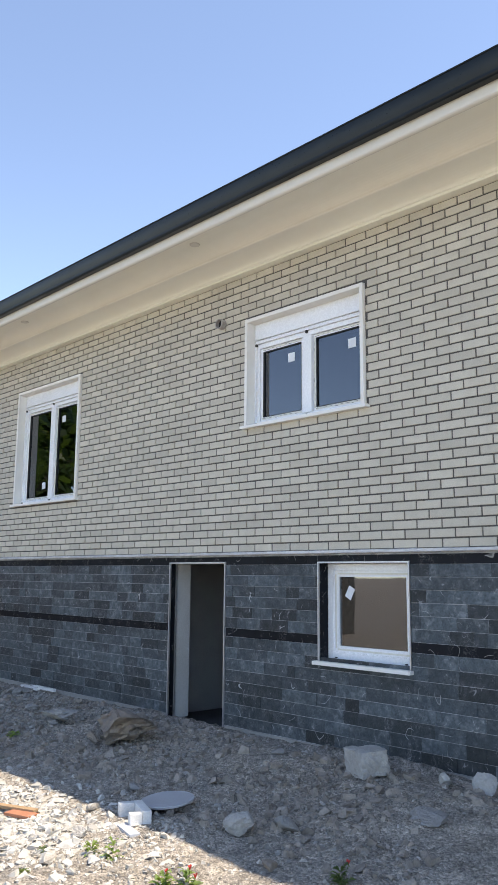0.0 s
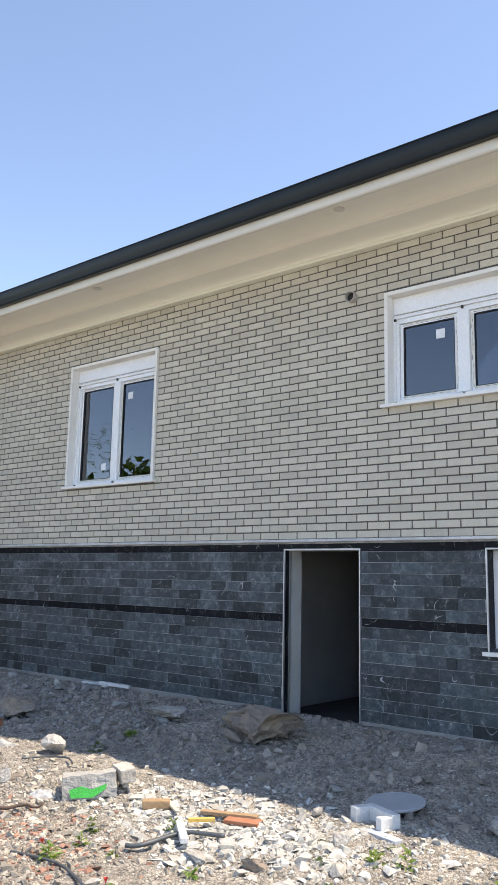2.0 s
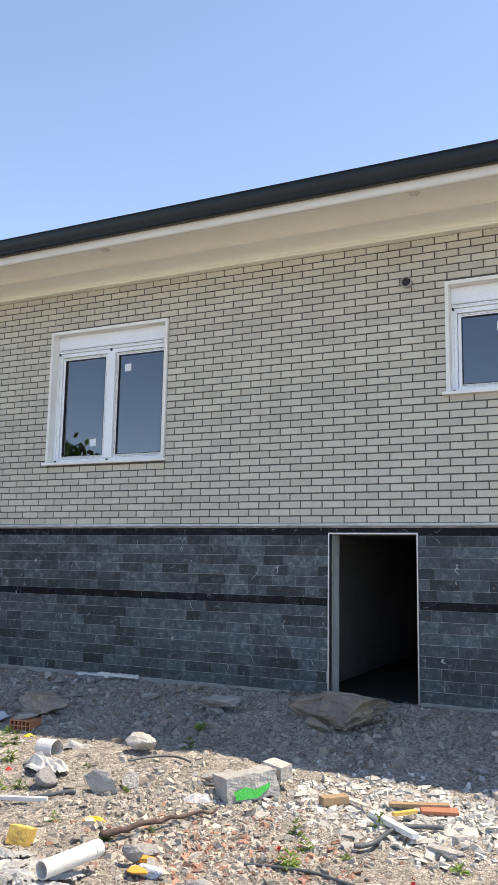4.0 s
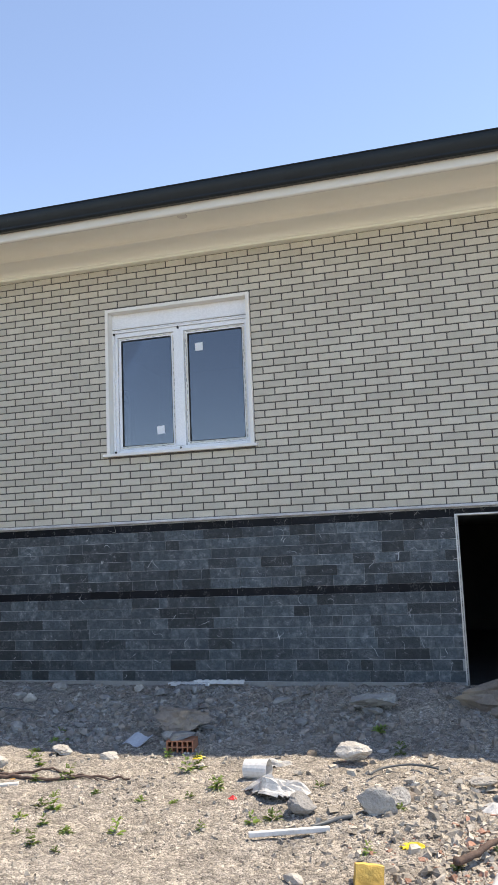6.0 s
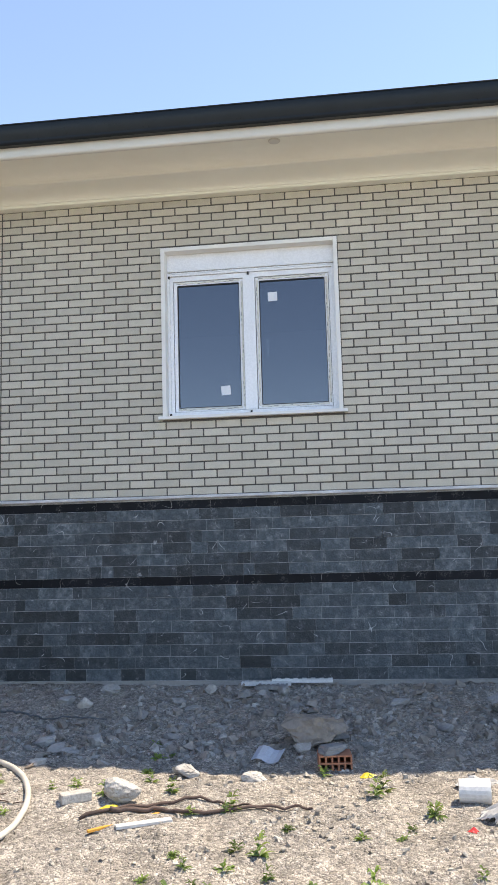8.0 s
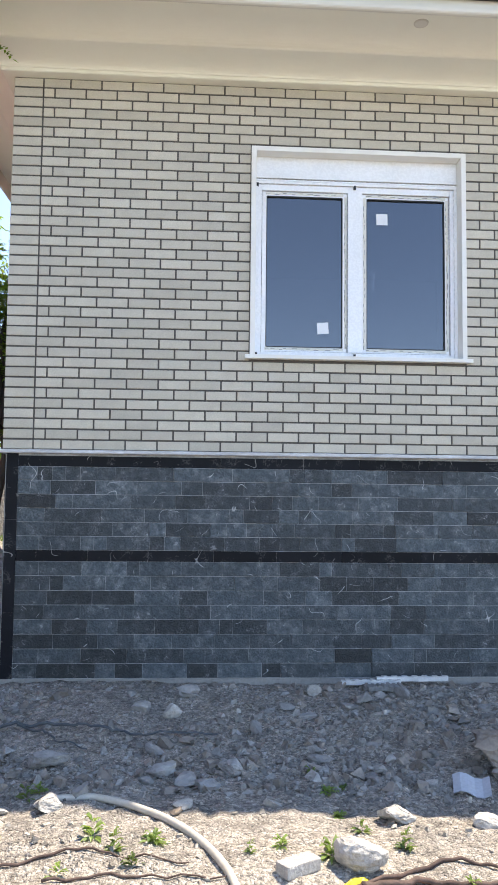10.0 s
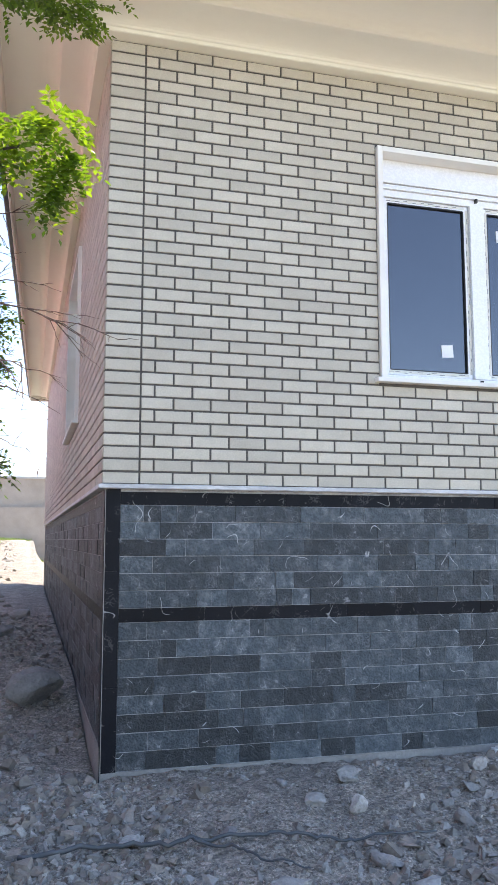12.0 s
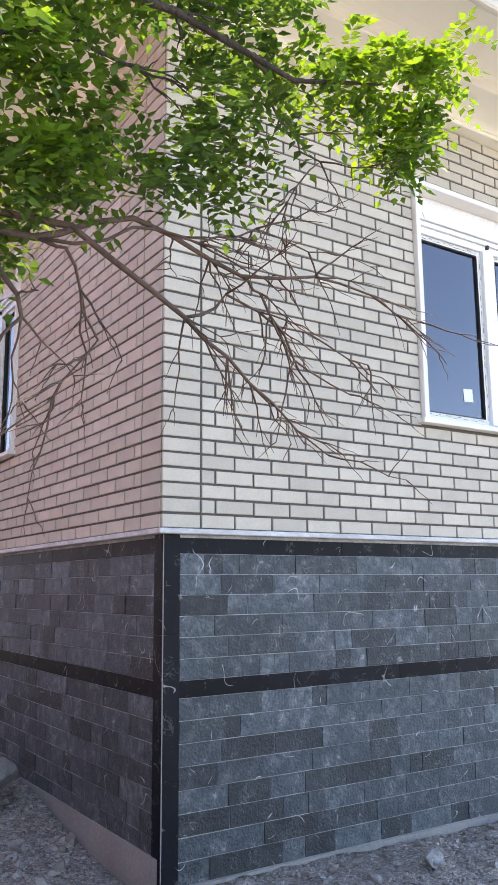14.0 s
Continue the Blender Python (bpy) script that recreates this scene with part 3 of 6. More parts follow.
def gritty(m, sizes):
    """Adds loose grit: small cells of differing lightness with relief."""
    n, l = m.node_tree.nodes, m.node_tree.links
    p = n["Principled BSDF"]
    g = n.new("ShaderNodeNewGeometry")
    col = p.inputs["Base Color"].links[0].from_socket
    nor = p.inputs["Normal"].links[0].from_socket
    for size, spread, depth, seed in sizes:
        at = n.new("ShaderNodeVectorMath")
        at.operation = "ADD"
        at.inputs[1].default_value = (seed, seed, seed)
        l.new(g.outputs["Position"], at.inputs[0])
        v = n.new("ShaderNodeTexVoronoi")
        v.inputs["Scale"].default_value = size
        l.new(at.outputs[0], v.inputs["Vector"])
        sp = n.new("ShaderNodeSeparateColor")
        l.new(v.outputs["Color"], sp.inputs[0])
        r = n.new("ShaderNodeMapRange")
        r.inputs["To Min"].default_value, r.inputs["To Max"].default_value = 1 - spread, 1 + spread
        l.new(sp.outputs[0], r.inputs["Value"])
        h = n.new("ShaderNodeHueSaturation")
        l.new(r.outputs[0], h.inputs["Value"])
        l.new(col, h.inputs["Color"])
        col = h.outputs[0]
        b = n.new("ShaderNodeBump")
        b.invert = True
        b.inputs["Strength"].default_value, b.inputs["Distance"].default_value = 0.9, depth
        l.new(v.outputs["Distance"], b.inputs["Height"])
        l.new(nor, b.inputs["Normal"])
        nor = b.outputs[0]
    l.new(col, p.inputs["Base Color"])
    l.new(nor, p.inputs["Normal"])


gritty(DIRT, ((26, 0.22, 0.018, 0.0), (75, 0.38, 0.010, 4.0), (170, 0.25, 0.004, 9.0)))
part("ground", gg, DIRT, label="dusty trodden earth strewn with building rubble", kind="structure", category="ground", smooth=True)


# ---- loose things on the ground ----
STONE_GREY = surface("grey_stone", (0.20, 0.195, 0.19), (0.34, 0.33, 0.315), 14, 0.92, 0.9, 60, vary=0.18, stain=(0.38, 0.35, 0.31), stain_scale=6, stain_amount=0.5)
STONE_BROWN = surface("brown_stone", (0.17, 0.14, 0.115), (0.29, 0.245, 0.205), 8, 0.95, 1.0, 45, vary=0.1, stain=(0.36, 0.27, 0.17), stain_scale=4, stain_amount=0.6)
STONE_WHITE = surface("whitish_stone", (0.33, 0.31, 0.28), (0.52, 0.495, 0.455), 22, 0.94, 1.0, 60, vary=0.16, stain=(0.24, 0.215, 0.185), stain_scale=9, stain_amount=0.7)
CONCRETE = surface("broken_concrete", (0.27, 0.26, 0.245), (0.42, 0.41, 0.385), 11, 0.95, 1.0, 50, stain=(0.50, 0.48, 0.44), stain_scale=5, stain_amount=0.6)
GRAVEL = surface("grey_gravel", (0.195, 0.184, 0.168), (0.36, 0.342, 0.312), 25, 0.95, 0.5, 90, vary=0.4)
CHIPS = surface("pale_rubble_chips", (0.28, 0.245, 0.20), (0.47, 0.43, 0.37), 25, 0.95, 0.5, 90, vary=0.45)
CLOD = surface("dry_clods", (0.19, 0.163, 0.138), (0.32, 0.28, 0.24), 20, 0.97, 0.7, 70, vary=0.3)
PALECHIP = surface("white_plaster_chips", (0.36, 0.345, 0.315), (0.56, 0.545, 0.505), 20, 0.9, 0.3, 70, vary=0.25)
SHARDS = surface("red_brick_shards", (0.28, 0.13, 0.09), (0.38, 0.235, 0.175), 25, 0.95, 0.5, 90, vary=0.35)
TERRA = surface("red_hollow_brick", (0.34, 0.13, 0.07), (0.42, 0.19, 0.11), 12, 0.9, 0.4, 80)
FOAMWHITE = surface("white_foam", (0.58, 0.585, 0.58), (0.72, 0.72, 0.71), 18, 0.8, 0.3, 90)
PLASTIC_W = surface("dusty_white_plastic", (0.55, 0.54, 0.52), (0.72, 0.71, 0.69), 7, 0.45, 0.2, 50, stain=(0.40, 0.36, 0.31), stain_scale=6, stain_amount=0.5)
ZINC = surface("dull_grey_lid", (0.40, 0.42, 0.45), (0.46, 0.48, 0.51), 6, 0.5, 0.08, 60, metal=0.2)
WOOD = surface("raw_wood", (0.30, 0.19, 0.10), (0.42, 0.29, 0.17), 10, 0.85, 0.4, 60, stretch=(1, 6, 6))
TWIG = surface("dry_twig", (0.05, 0.034, 0.028), (0.15, 0.10, 0.08), 20, 0.9, 0.4, 90)
GREENPAINT = surface("bright_green_paint", (0.03, 0.46, 0.06), (0.06, 0.56, 0.10), 14, 0.6, 0.5, 60)
YELLOW = surface("yellow_foam", (0.60, 0.36, 0.08), (0.72, 0.47, 0.13), 14, 0.85, 0.4, 60)
YELLOWTAPE = surface("yellow_plastic", (0.72, 0.55, 0.03), (0.80, 0.62, 0.06), 10, 0.4, 0.1, 60)
ORANGE = surface("orange_foam", (0.62, 0.28, 0.04), (0.72, 0.36, 0.07), 14, 0.8, 0.3, 60)
BLUEGREY = surface("blue_grey_sheet", (0.40, 0.43, 0.48), (0.50, 0.53, 0.58), 6, 0.55, 0.1, 60)
DARKHOSE = surface("dark_hose", (0.05, 0.06, 0.065), (0.10, 0.11, 0.12), 12, 0.5, 0.1, 60)
HOSE = surface("beige_conduit", (0.50, 0.46, 0.39), (0.60, 0.56, 0.49), 10, 0.55, 0.1, 60, stain=(0.36, 0.31, 0.25), stain_scale=7, stain_amount=0.5)
TEALP = surface("teal_plastic", (0.05, 0.33, 0.27), (0.10, 0.45, 0.38), 10, 0.45, 0.1, 60)
REDP = surface("red_plastic", (0.6, 0.03, 0.03), (0.7, 0.05, 0.05), 10, 0.4, 0.1, 60)


def leafy(name, a, b, glow=0.45):
    """Leaf surface that lets some light through."""
    m = surface(name, a, b, 9, 0.5, 0.0, 60, vary=0.45)
    n, l = m.node_tree.nodes, m.node_tree.links
    p = n["Principled BSDF"]
    tl, mx = n.new("ShaderNodeBsdfTranslucent"), n.new("ShaderNodeMixShader")
    hs = n.new("ShaderNodeHueSaturation")
    hs.inputs["Value"].default_value, hs.inputs["Saturation"].default_value, hs.inputs["Hue"].default_value = 3.4, 1.1, 0.472
    l.new(p.inputs["Base Color"].links[0].from_socket, hs.inputs["Color"])
    l.new(hs.outputs[0], tl.inputs[0])
    mx.inputs[0].default_value = glow
    l.new(p.outputs[0], mx.inputs[1])
    l.new(tl.outputs[0], mx.inputs[2])
    l.new(mx.outputs[0], n["Material Output"].inputs[0])
    return m


LEAF = leafy("locust_leaf", (0.018, 0.062, 0.016), (0.072, 0.125, 0.018), 0.36)
# brighter, yellower copy of the leaf colour, imitating leaves in full sun
LEAF_SUNLIT = leafy("sunlit_leaf", (0.034, 0.10, 0.015), (0.095, 0.16, 0.020), 0.40)
LEAF_DARK = leafy("dark_leaf", (0.025, 0.055, 0.012), (0.05, 0.095, 0.02), 0.35)
WEED = leafy("weed_leaf", (0.06, 0.115, 0.026), (0.14, 0.20, 0.055), 0.3)
BARK = surface("dark_bark", (0.032, 0.025, 0.021), (0.075, 0.06, 0.05), 18, 0.95, 1.0, 50, stretch=(1, 1, 0.25))
PETAL = leafy("poppy_petal", (0.34, 0.025, 0.012), (0.45, 0.05, 0.02), 0.1)


def rock_mesh(size, seed, cuts=9, level=3, rough=0.06, flat=0.0):
    """An angular stone: a ball cut by planes, with a worn surface. Its base is flattened and lies at z = 0."""
    rng = random.Random(seed)
    b = bmesh.new()
    bmesh.ops.create_icosphere(b, subdivisions=level, radius=1)
    planes = []
    for _ in range(cuts):
        d = Vector((rng.gauss(0, 1), rng.gauss(0, 1), rng.gauss(0, 0.8))).normalized()
        planes.append((d, rng.uniform(0.34, 0.66)))
    if flat:
        planes += [(Vector((0, 0, 1)), flat), (Vector((0, 0, -1)), flat)]
    for p in b.verts:
        co = p.co.copy()
        for d, k in planes:
            over = co.dot(d) - k
            if over > 0:
                co -= d * over * 0.95
        co += p.co * rough * (noise.noise(p.co * 2.3 + Vector((seed, 0, 0))) + 0.6 * noise.noise(p.co * 6 + Vector((0, seed, 0))) + 0.45 * noise.noise(p.co * 14 + Vector((0, 0, seed))))
        p.co = co
    lo, hi = [min(p.co[i] for p in b.verts) for i in range(3)], [max(p.co[i] for p in b.verts) for i in range(3)]
    for p in b.verts:
        p.co = Vector([((p.co[i] - lo[i]) / (hi[i] - lo[i]) - (0.5 if i < 2 else 0.0)) * size[i] for i in range(3)])
    b.verts.index_update()
    g = Geo().add([p.co for p in b.verts], [[p.index for p in f.verts] for f in b.faces])
    b.free()
    return g


def settle(ob, x, y, turn=0.0, sink=0.01, tilt=(0, 0)):
    ob.matrix_world = pose(x, y, height(x, y) - sink, tilt[0], tilt[1], turn)
    return ob


def stone(name, x, y, size, seed, mat, label, category="stone", turn=0.0, flat=0.0, cuts=9, sink=0.012, rough=0.085, group="", level=4, tilt=(0, 0)):
    ob = part(name, rock_mesh(size, seed, cuts, level, rough, flat), mat, label=label, category=category, group=group)
    return settle(ob, x, y, turn, sink, tilt)


stone("stone_slab", 5.50, -0.80, (0.90, 0.50, 0.27), 11, STONE_BROWN, "large flat brown rock slab by the doorway", turn=-8, flat=0.55, rough=0.12, level=4)
stone("stone_slab", 5.44, -1.02, (0.22, 0.05, 0.10), 12, STONE_BROWN, "small ochre rock chip leaning on the brown slab", turn=-6, rough=0.1, sink=0.0)
stone("flat_stone", 4.42, -0.80, (0.40, 0.30, 0.10), 21, CONCRETE, "flat grey broken concrete piece in shade", turn=12, flat=0.5, rough=0.15, level=4, sink=-0.035)
stone("prop_stone", 4.45, -0.86, (0.12, 0.10, 0.06), 22, STONE_GREY, "small stone under the flat concrete piece")
stone("stone_slab", 3.02, -1.40, (0.46, 0.32, 0.20), 31, STONE_BROWN, "low brown earthy boulder near the wall", turn=20, rough=0.14, level=4)
stone("stone", 8.20, -1.42, (0.16, 0.13, 0.11), 42, STONE_GREY, "rounded dark grey stone in shade")
stone("stone", 7.98, -1.60, (0.20, 0.16, 0.14), 43, CONCRETE, "angular grey concrete lump at the shadow edge", turn=30, cuts=5)
stone("flat_stone", 8.86, -0.88, (0.34, 0.24, 0.06), 44, STONE_GREY, "flat pale slab lying on dark soil", flat=0.5, turn=-10)
stone("stone", 8.86, -0.25, (0.17, 0.14, 0.15), 45, CONCRETE, "pale concrete lump by the slate wall")
stone("stone", 8.55, -0.24, (0.11, 0.09, 0.10), 46, CONCRETE, "small pale concrete lump by the slate wall", cuts=4)
stone("stone", 7.36, -2.34, (0.10, 0.08, 0.09), 47, STONE_WHITE, "small white angular stone")
stone("stone", 7.18, -2.83, (0.14, 0.10, 0.08), 48, STONE_BROWN, "small tan stone in the rubble")
stone("stone", 6.84, -2.90, (0.16, 0.09, 0.05), 49, STONE_WHITE, "flat white stone chip", flat=0.5)
stone("flat_stone", 7.28, -3.13, (0.17, 0.10, 0.04), 50, STONE_WHITE, "flat whitish stone chip", flat=0.5)
stone("concrete_lump", 4.46, -2.04, (0.25, 0.17, 0.15), 61, STONE_WHITE, "white pitted lump of broken plaster", turn=-15, cuts=5, rough=0.12, level=4)
stone("stone", 4.30, -2.90, (0.17, 0.15, 0.12), 62, STONE_GREY, "rounded grey stone weighing down a plastic bag", cuts=3)
stone("flat_stone", 4.72, -2.88, (0.22, 0.09, 0.15), 63, CONCRETE, "broken grey concrete slab piece standing on edge", turn=8, flat=0.6, cuts=4)
stone("stone", 4.83, -2.72, (0.12, 0.10, 0.11), 64, STONE_WHITE, "pale angular rubble stone", cuts=4)
stone("flat_stone", 5.45, -3.55, (0.17, 0.14, 0.05), 65, STONE_GREY, "flat grey stone in brick rubble", flat=0.5)
stone("flat_stone", 5.64, -3.75, (0.16, 0.09, 0.05), 66, BLUEGREY, "broken piece of grey slate in the rubble", flat=0.5)
stone("stone", 2.02, -2.46, (0.22, 0.15, 0.13), 71, STONE_WHITE, "pale angular stone beside weeds", turn=-14, cuts=5)
stone("stone", 2.28, -1.98, (0.18, 0.13, 0.09), 72, STONE_WHITE, "sandy pale stone at the shadow edge")
stone("flat_stone", 2.70, -2.03, (0.17, 0.12, 0.05), 73, STONE_WHITE, "flat white stone chip", flat=0.5)
stone("stone", 0.72, -1.95, (0.13, 0.10, 0.08), 74, STONE_WHITE, "white stone at the end of the conduit", turn=20)
stone("stone", 0.84, -1.82, (0.08, 0.07, 0.09), 75, STONE_GREY, "small grey stone at the end of the conduit")
stone("stone", 1.23, -0.70, (0.13, 0.08, 0.10), 76, STONE_WHITE, "upright pale grey stone on dark gravel", turn=25, cuts=4)
stone("stone", 2.15, -0.30, (0.10, 0.06, 0.08), 77, STONE_WHITE, "pale stone close to the wall", turn=-25, cuts=4)
stone("stone", 0.62, -1.42, (0.22, 0.14, 0.09), 78, STONE_GREY, "grey stone half sunk in gravel")
stone("flat_stone", 2.05, -1.28, (0.16, 0.07, 0.05), 79, STONE_GREY, "long grey stone on gravel", turn=-15)
stone("stone", 1.43, -1.62, (0.14, 0.11, 0.06), 80, STONE_GREY, "split grey stone at the shadow edge")
stone("stone", 1.55, -1.45, (0.14, 0.11, 0.10), 81, STONE_GREY, "rounded grey stone on gravel")
stone("stone", 2.34, -0.56, (0.13, 0.09, 0.05), 82, STONE_GREY, "flat grey stone on gravel")
stone("flat_stone", 3.62, -0.62, (0.20, 0.13, 0.06), 83, STONE_GREY, "flat dark stone in shade", flat=0.5)
stone("stone", 2.95, -1.55, (0.12, 0.10, 0.08), 84, STONE_WHITE, "pale stone at the shadow edge")
stone("boulder", -0.31, 1.62, (0.46, 0.30, 0.27), 91, STONE_GREY, "smooth grey boulder beside the house corner", turn=28, cuts=4, rough=0.09, level=4)
stone("boulder", -1.05, 1.55, (0.40, 0.34, 0.22), 92, STONE_BROWN, "low brown boulder near the tree", cuts=4, rough=0.1)
stone("stone", 0.30, -1.50, (0.17, 0.12, 0.06), 93, STONE_WHITE, "flat pale stone on bare soil", flat=0.5, turn=-30)
stone("stone", 0.36, -1.62, (0.14, 0.09, 0.05), 94, STONE_WHITE, "broken pale block piece on bare soil", flat=0.5, cuts=3)
rs = random.Random(77)
for k in range(46):
    x, y = rs.uniform(-0.6, 8.8), rs.uniform(-4.2, -0.12)
    if 5.0 < x < 6.05 and y > -1.3:
        continue
    s = rs.uniform(0.06, 0.13)
    # stone colour follows the house shadow: grey inside its edge, pale beyond
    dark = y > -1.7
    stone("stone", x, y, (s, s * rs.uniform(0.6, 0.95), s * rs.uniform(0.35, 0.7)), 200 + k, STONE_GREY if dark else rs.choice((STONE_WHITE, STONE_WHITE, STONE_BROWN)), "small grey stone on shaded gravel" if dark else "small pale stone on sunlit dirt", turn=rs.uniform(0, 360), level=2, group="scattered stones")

for k in range(44):
    x, y = rs.uniform(-1.6, 3.4), rs.uniform(-1.7, -0.25)
    if k > 33:
        x, y = rs.uniform(-2.2, -0.3), rs.uniform(0.2, 2.6)
    s = rs.uniform(0.07, 0.16)
    stone("stone", x, y, (s, s * rs.uniform(0.5, 0.9), s * rs.uniform(0.3, 0.6)), 300 + k, rs.choice((STONE_GREY, STONE_GREY, CONCRETE)), "angular grey stone on shaded gravel", turn=rs.uniform(0, 360), level=3, cuts=7, group="scattered stones", tilt=(rs.uniform(-12, 12), rs.uniform(-12, 12)))


def rough_block(w, d, h, seed, amp=0.012, n=10):
    """A broken rectangular block with worn faces and chipped edges, base at z = 0."""
    b = bmesh.new()
    bmesh.ops.create_cube(b, size=1)
    bmesh.ops.subdivide_edges(b, edges=b.edges[:], cuts=n, use_grid_fill=True)
    for p in b.verts:
        q = p.co.copy()
        edge = sum(abs(t) > 0.44 for t in q)
        s = Vector((q.x * w, q.y * d, q.z * h))
        o = Vector((seed, seed * 0.7, 0))
        chip = 0.06 * max(0, noise.noise(s * 14 + o) + 0.1) if edge >= 2 else 0
        s *= 1 - chip
        s += p.co.normalized() * amp * (noise.noise(s * 10 + o) + 0.6 * noise.noise(s * 30 + o))
        p.co = s + Vector((0, 0, h / 2))
    b.verts.index_update()
    g = Geo().add([p.co for p in b.verts], [[p.index for p in f.verts] for f in b.faces])
    b.free()
    return g


# green-painted block, white blocks
gb = settle(empty("painted_block", (0, 0, 0), "grey concrete block with a bright green paint stroke", "concrete block"), 5.58, -2.58, 50, 0.025, (-6, -5))
part("block_body", rough_block(0.34, 0.22, 0.15, 5, 0.014), CONCRETE, gb)
part("paint_stroke", Geo().add([(-0.12, -0.117, 0.020), (0.02, -0.119, 0.012), (0.10, -0.118, 0.055), (0.11, -0.117, 0.085), (0.01, -0.119, 0.060), (-0.05, -0.119, 0.085), (-0.13, -0.117, 0.070)], [(0, 1, 4, 5, 6), (1, 2, 3, 4)]), GREENPAINT, gb, "bright green paint")
wb = part("aerated_block", rough_block(0.16, 0.10, 0.085, 7, 0.005), STONE_WHITE, label="white aerated concrete block beside the painted block", category="concrete block")
settle(wb, 5.70, -2.40, -20, -0.05, (6, 4))
cb = part("concrete_block", rough_block(0.27, 0.21, 0.17, 9, 0.02), CONCRETE, label="rough grey cube of broken concrete in shade", category="concrete block")
settle(cb, 8.06, -0.46, -24, 0.0, (3, -3))
fb = settle(empty("foam_block", (0, 0, 0), "notched white foam packing block on pale rubble", "packing foam"), 7.30, -1.90, -22, 0.006)
part("foam_body", Geo().box(-0.14, 0.03, 0, 0.13, 0.09, 0.085, bevel=0.006).box(-0.14, -0.07, 0, -0.08, 0.03, 0.085, bevel=0.006).box(0.08, -0.05, 0, 0.13, 0.03, 0.075, bevel=0.006), FOAMWHITE, fb)
fs = part("foam_strip", Geo().box(-0.14, -0.035, 0, 0.14, 0.035, 0.022, bevel=0.004), BLUEGREY, label="pale flat plastic strip beside the foam block", category="strip")
settle(fs, 7.42, -2.03, -14, 0.002)
# grey lid
ld = settle(empty("metal_lid", (0, 0, 0), "round dull grey lid lying on the dirt", "lid"), 7.27, -1.60, 0, -0.045, (4, -2))
part("lid_disc", Geo().tube([(0, 0, -0.004), (0, 0, 0.006), (0, 0, 0.012)], [0.178, 0.18, 0.172], 40), ZINC, ld)
part("lid_rim", Geo().tube([(0.177 * math.cos(a), 0.177 * math.sin(a), 0.008) for a in (2 * math.pi * k / 40 for k in range(41))], 0.006, 6, False), ZINC, ld)
# hollow brick
hb = settle(empty("hollow_brick", (0, 0, 0), "red hollow clay brick with square cells", "brick"), 3.16, -1.80, 6, 0.012)
cells = Geo()
w, h, dp, t = 0.20, 0.095, 0.15, 0.010
for i in range(6):
    x = -w / 2 + i * (w - t) / 5
    cells.box(x, -dp / 2, 0, x + t, dp / 2, h)
for k in range(3):
    z = k * (h - t) / 2
    for i in range(5):
        x = -w / 2 + i * (w - t) / 5
        cells.box(x + t, -dp / 2 + 0.002, z, x + (w - t) / 5, dp / 2 - 0.002, z + t)
part("brick_body", cells, TERRA, hb)
hs = part("stone", rock_mesh((0.20, 0.15, 0.05), 77, 6, 3, 0.1), STONE_GREY, label="flat grey stone resting on the hollow brick", category="stone")
hs.matrix_world = pose(3.16, -1.80, height(3.16, -1.80) + h - 0.016, 0, 0, 20)

# pipes, rods, planks
wp = settle(empty("plastic_pipe", (0, 0, 0), "dusty white plastic drain pipe on trash heap", "pipe"), 5.348, -3.99, 78, -0.06, (0, -2))
wp.location.z = 0.088
shell = Geo()
n = 24
for k in range(n):
    a0, a1 = 2 * math.pi * k / n, 2 * math.pi * (k + 1) / n
    q = lambda r, a, x: (x, r * math.cos(a), r * math.sin(a))
    for r, flip in ((0.041, 0), (0.037, 1)):
        f = (q(r, a0, -0.172), q(r, a0, 0.172), q(r, a1, 0.172), q(r, a1, -0.172))
        shell.quad(*(f[::-1] if flip else f))
    for x in (-0.172, 0.172):
        shell.quad(q(0.041, a0, x), q(0.041, a1, x), q(0.037, a1, x), q(0.037, a0, x))
part("pipe_wall", shell, PLASTIC_W, wp)
part("pipe_collar", Geo().tube([(0.12, 0, 0), (0.124, 0, 0), (0.150, 0, 0), (0.154, 0, 0)], [0.040, 0.0435, 0.0435, 0.040], 24, False), PLASTIC_W, wp)


def bar(name, x0, y0, x1, y1, w, h, mat, label, category, lift=0.0, tilt=0.0):
    l = math.hypot(x1 - x0, y1 - y0)
    ob = part(name, Geo().box(-l / 2, -w / 2, 0, l / 2, w / 2, h, bevel=min(w, h) * 0.15), mat, label=label, category=category)
    ob.matrix_world = pose((x0 + x1) / 2, (y0 + y1) / 2, (height(x0, y0) + height(x1, y1)) / 2 + lift - 0.004, 0, tilt, math.degrees(math.atan2(y1 - y0, x1 - x0)))
    return ob


bar("plastic_rod", 4.10, -3.29, 4.50, -3.13, 0.030, 0.025, PLASTIC_W, "white plastic trim rod on bare dirt", "rod", 0.012)
bar("plastic_profile", 6.36, -2.56, 6.68, -2.83, 0.045, 0.03, FOAMWHITE, "white square plastic profile on pale rubble", "profile", 0.03)
bar("timber_offcut", 6.42, -2.42, 6.74, -2.28, 0.05, 0.02, WOOD, "raw timber offcut on pale rubble", "timber", 0.03)
bar("timber_offcut", 6.50, -2.62, 6.60, -2.50, 0.03, 0.02, YELLOW, "short yellow wooden offcut on rubble", "timber", 0.04)
bar("timber_offcut", 6.05, -2.56, 6.17, -2.44, 0.07, 0.05, WOOD, "short block of raw wood on rubble", "timber", 0.01)
bar("wooden_strip", 6.02, -2.35, 6.32, -2.52, 0.03, 0.012, CHIPS, "weathered pale wooden strip in rubble", "timber", 0.03)
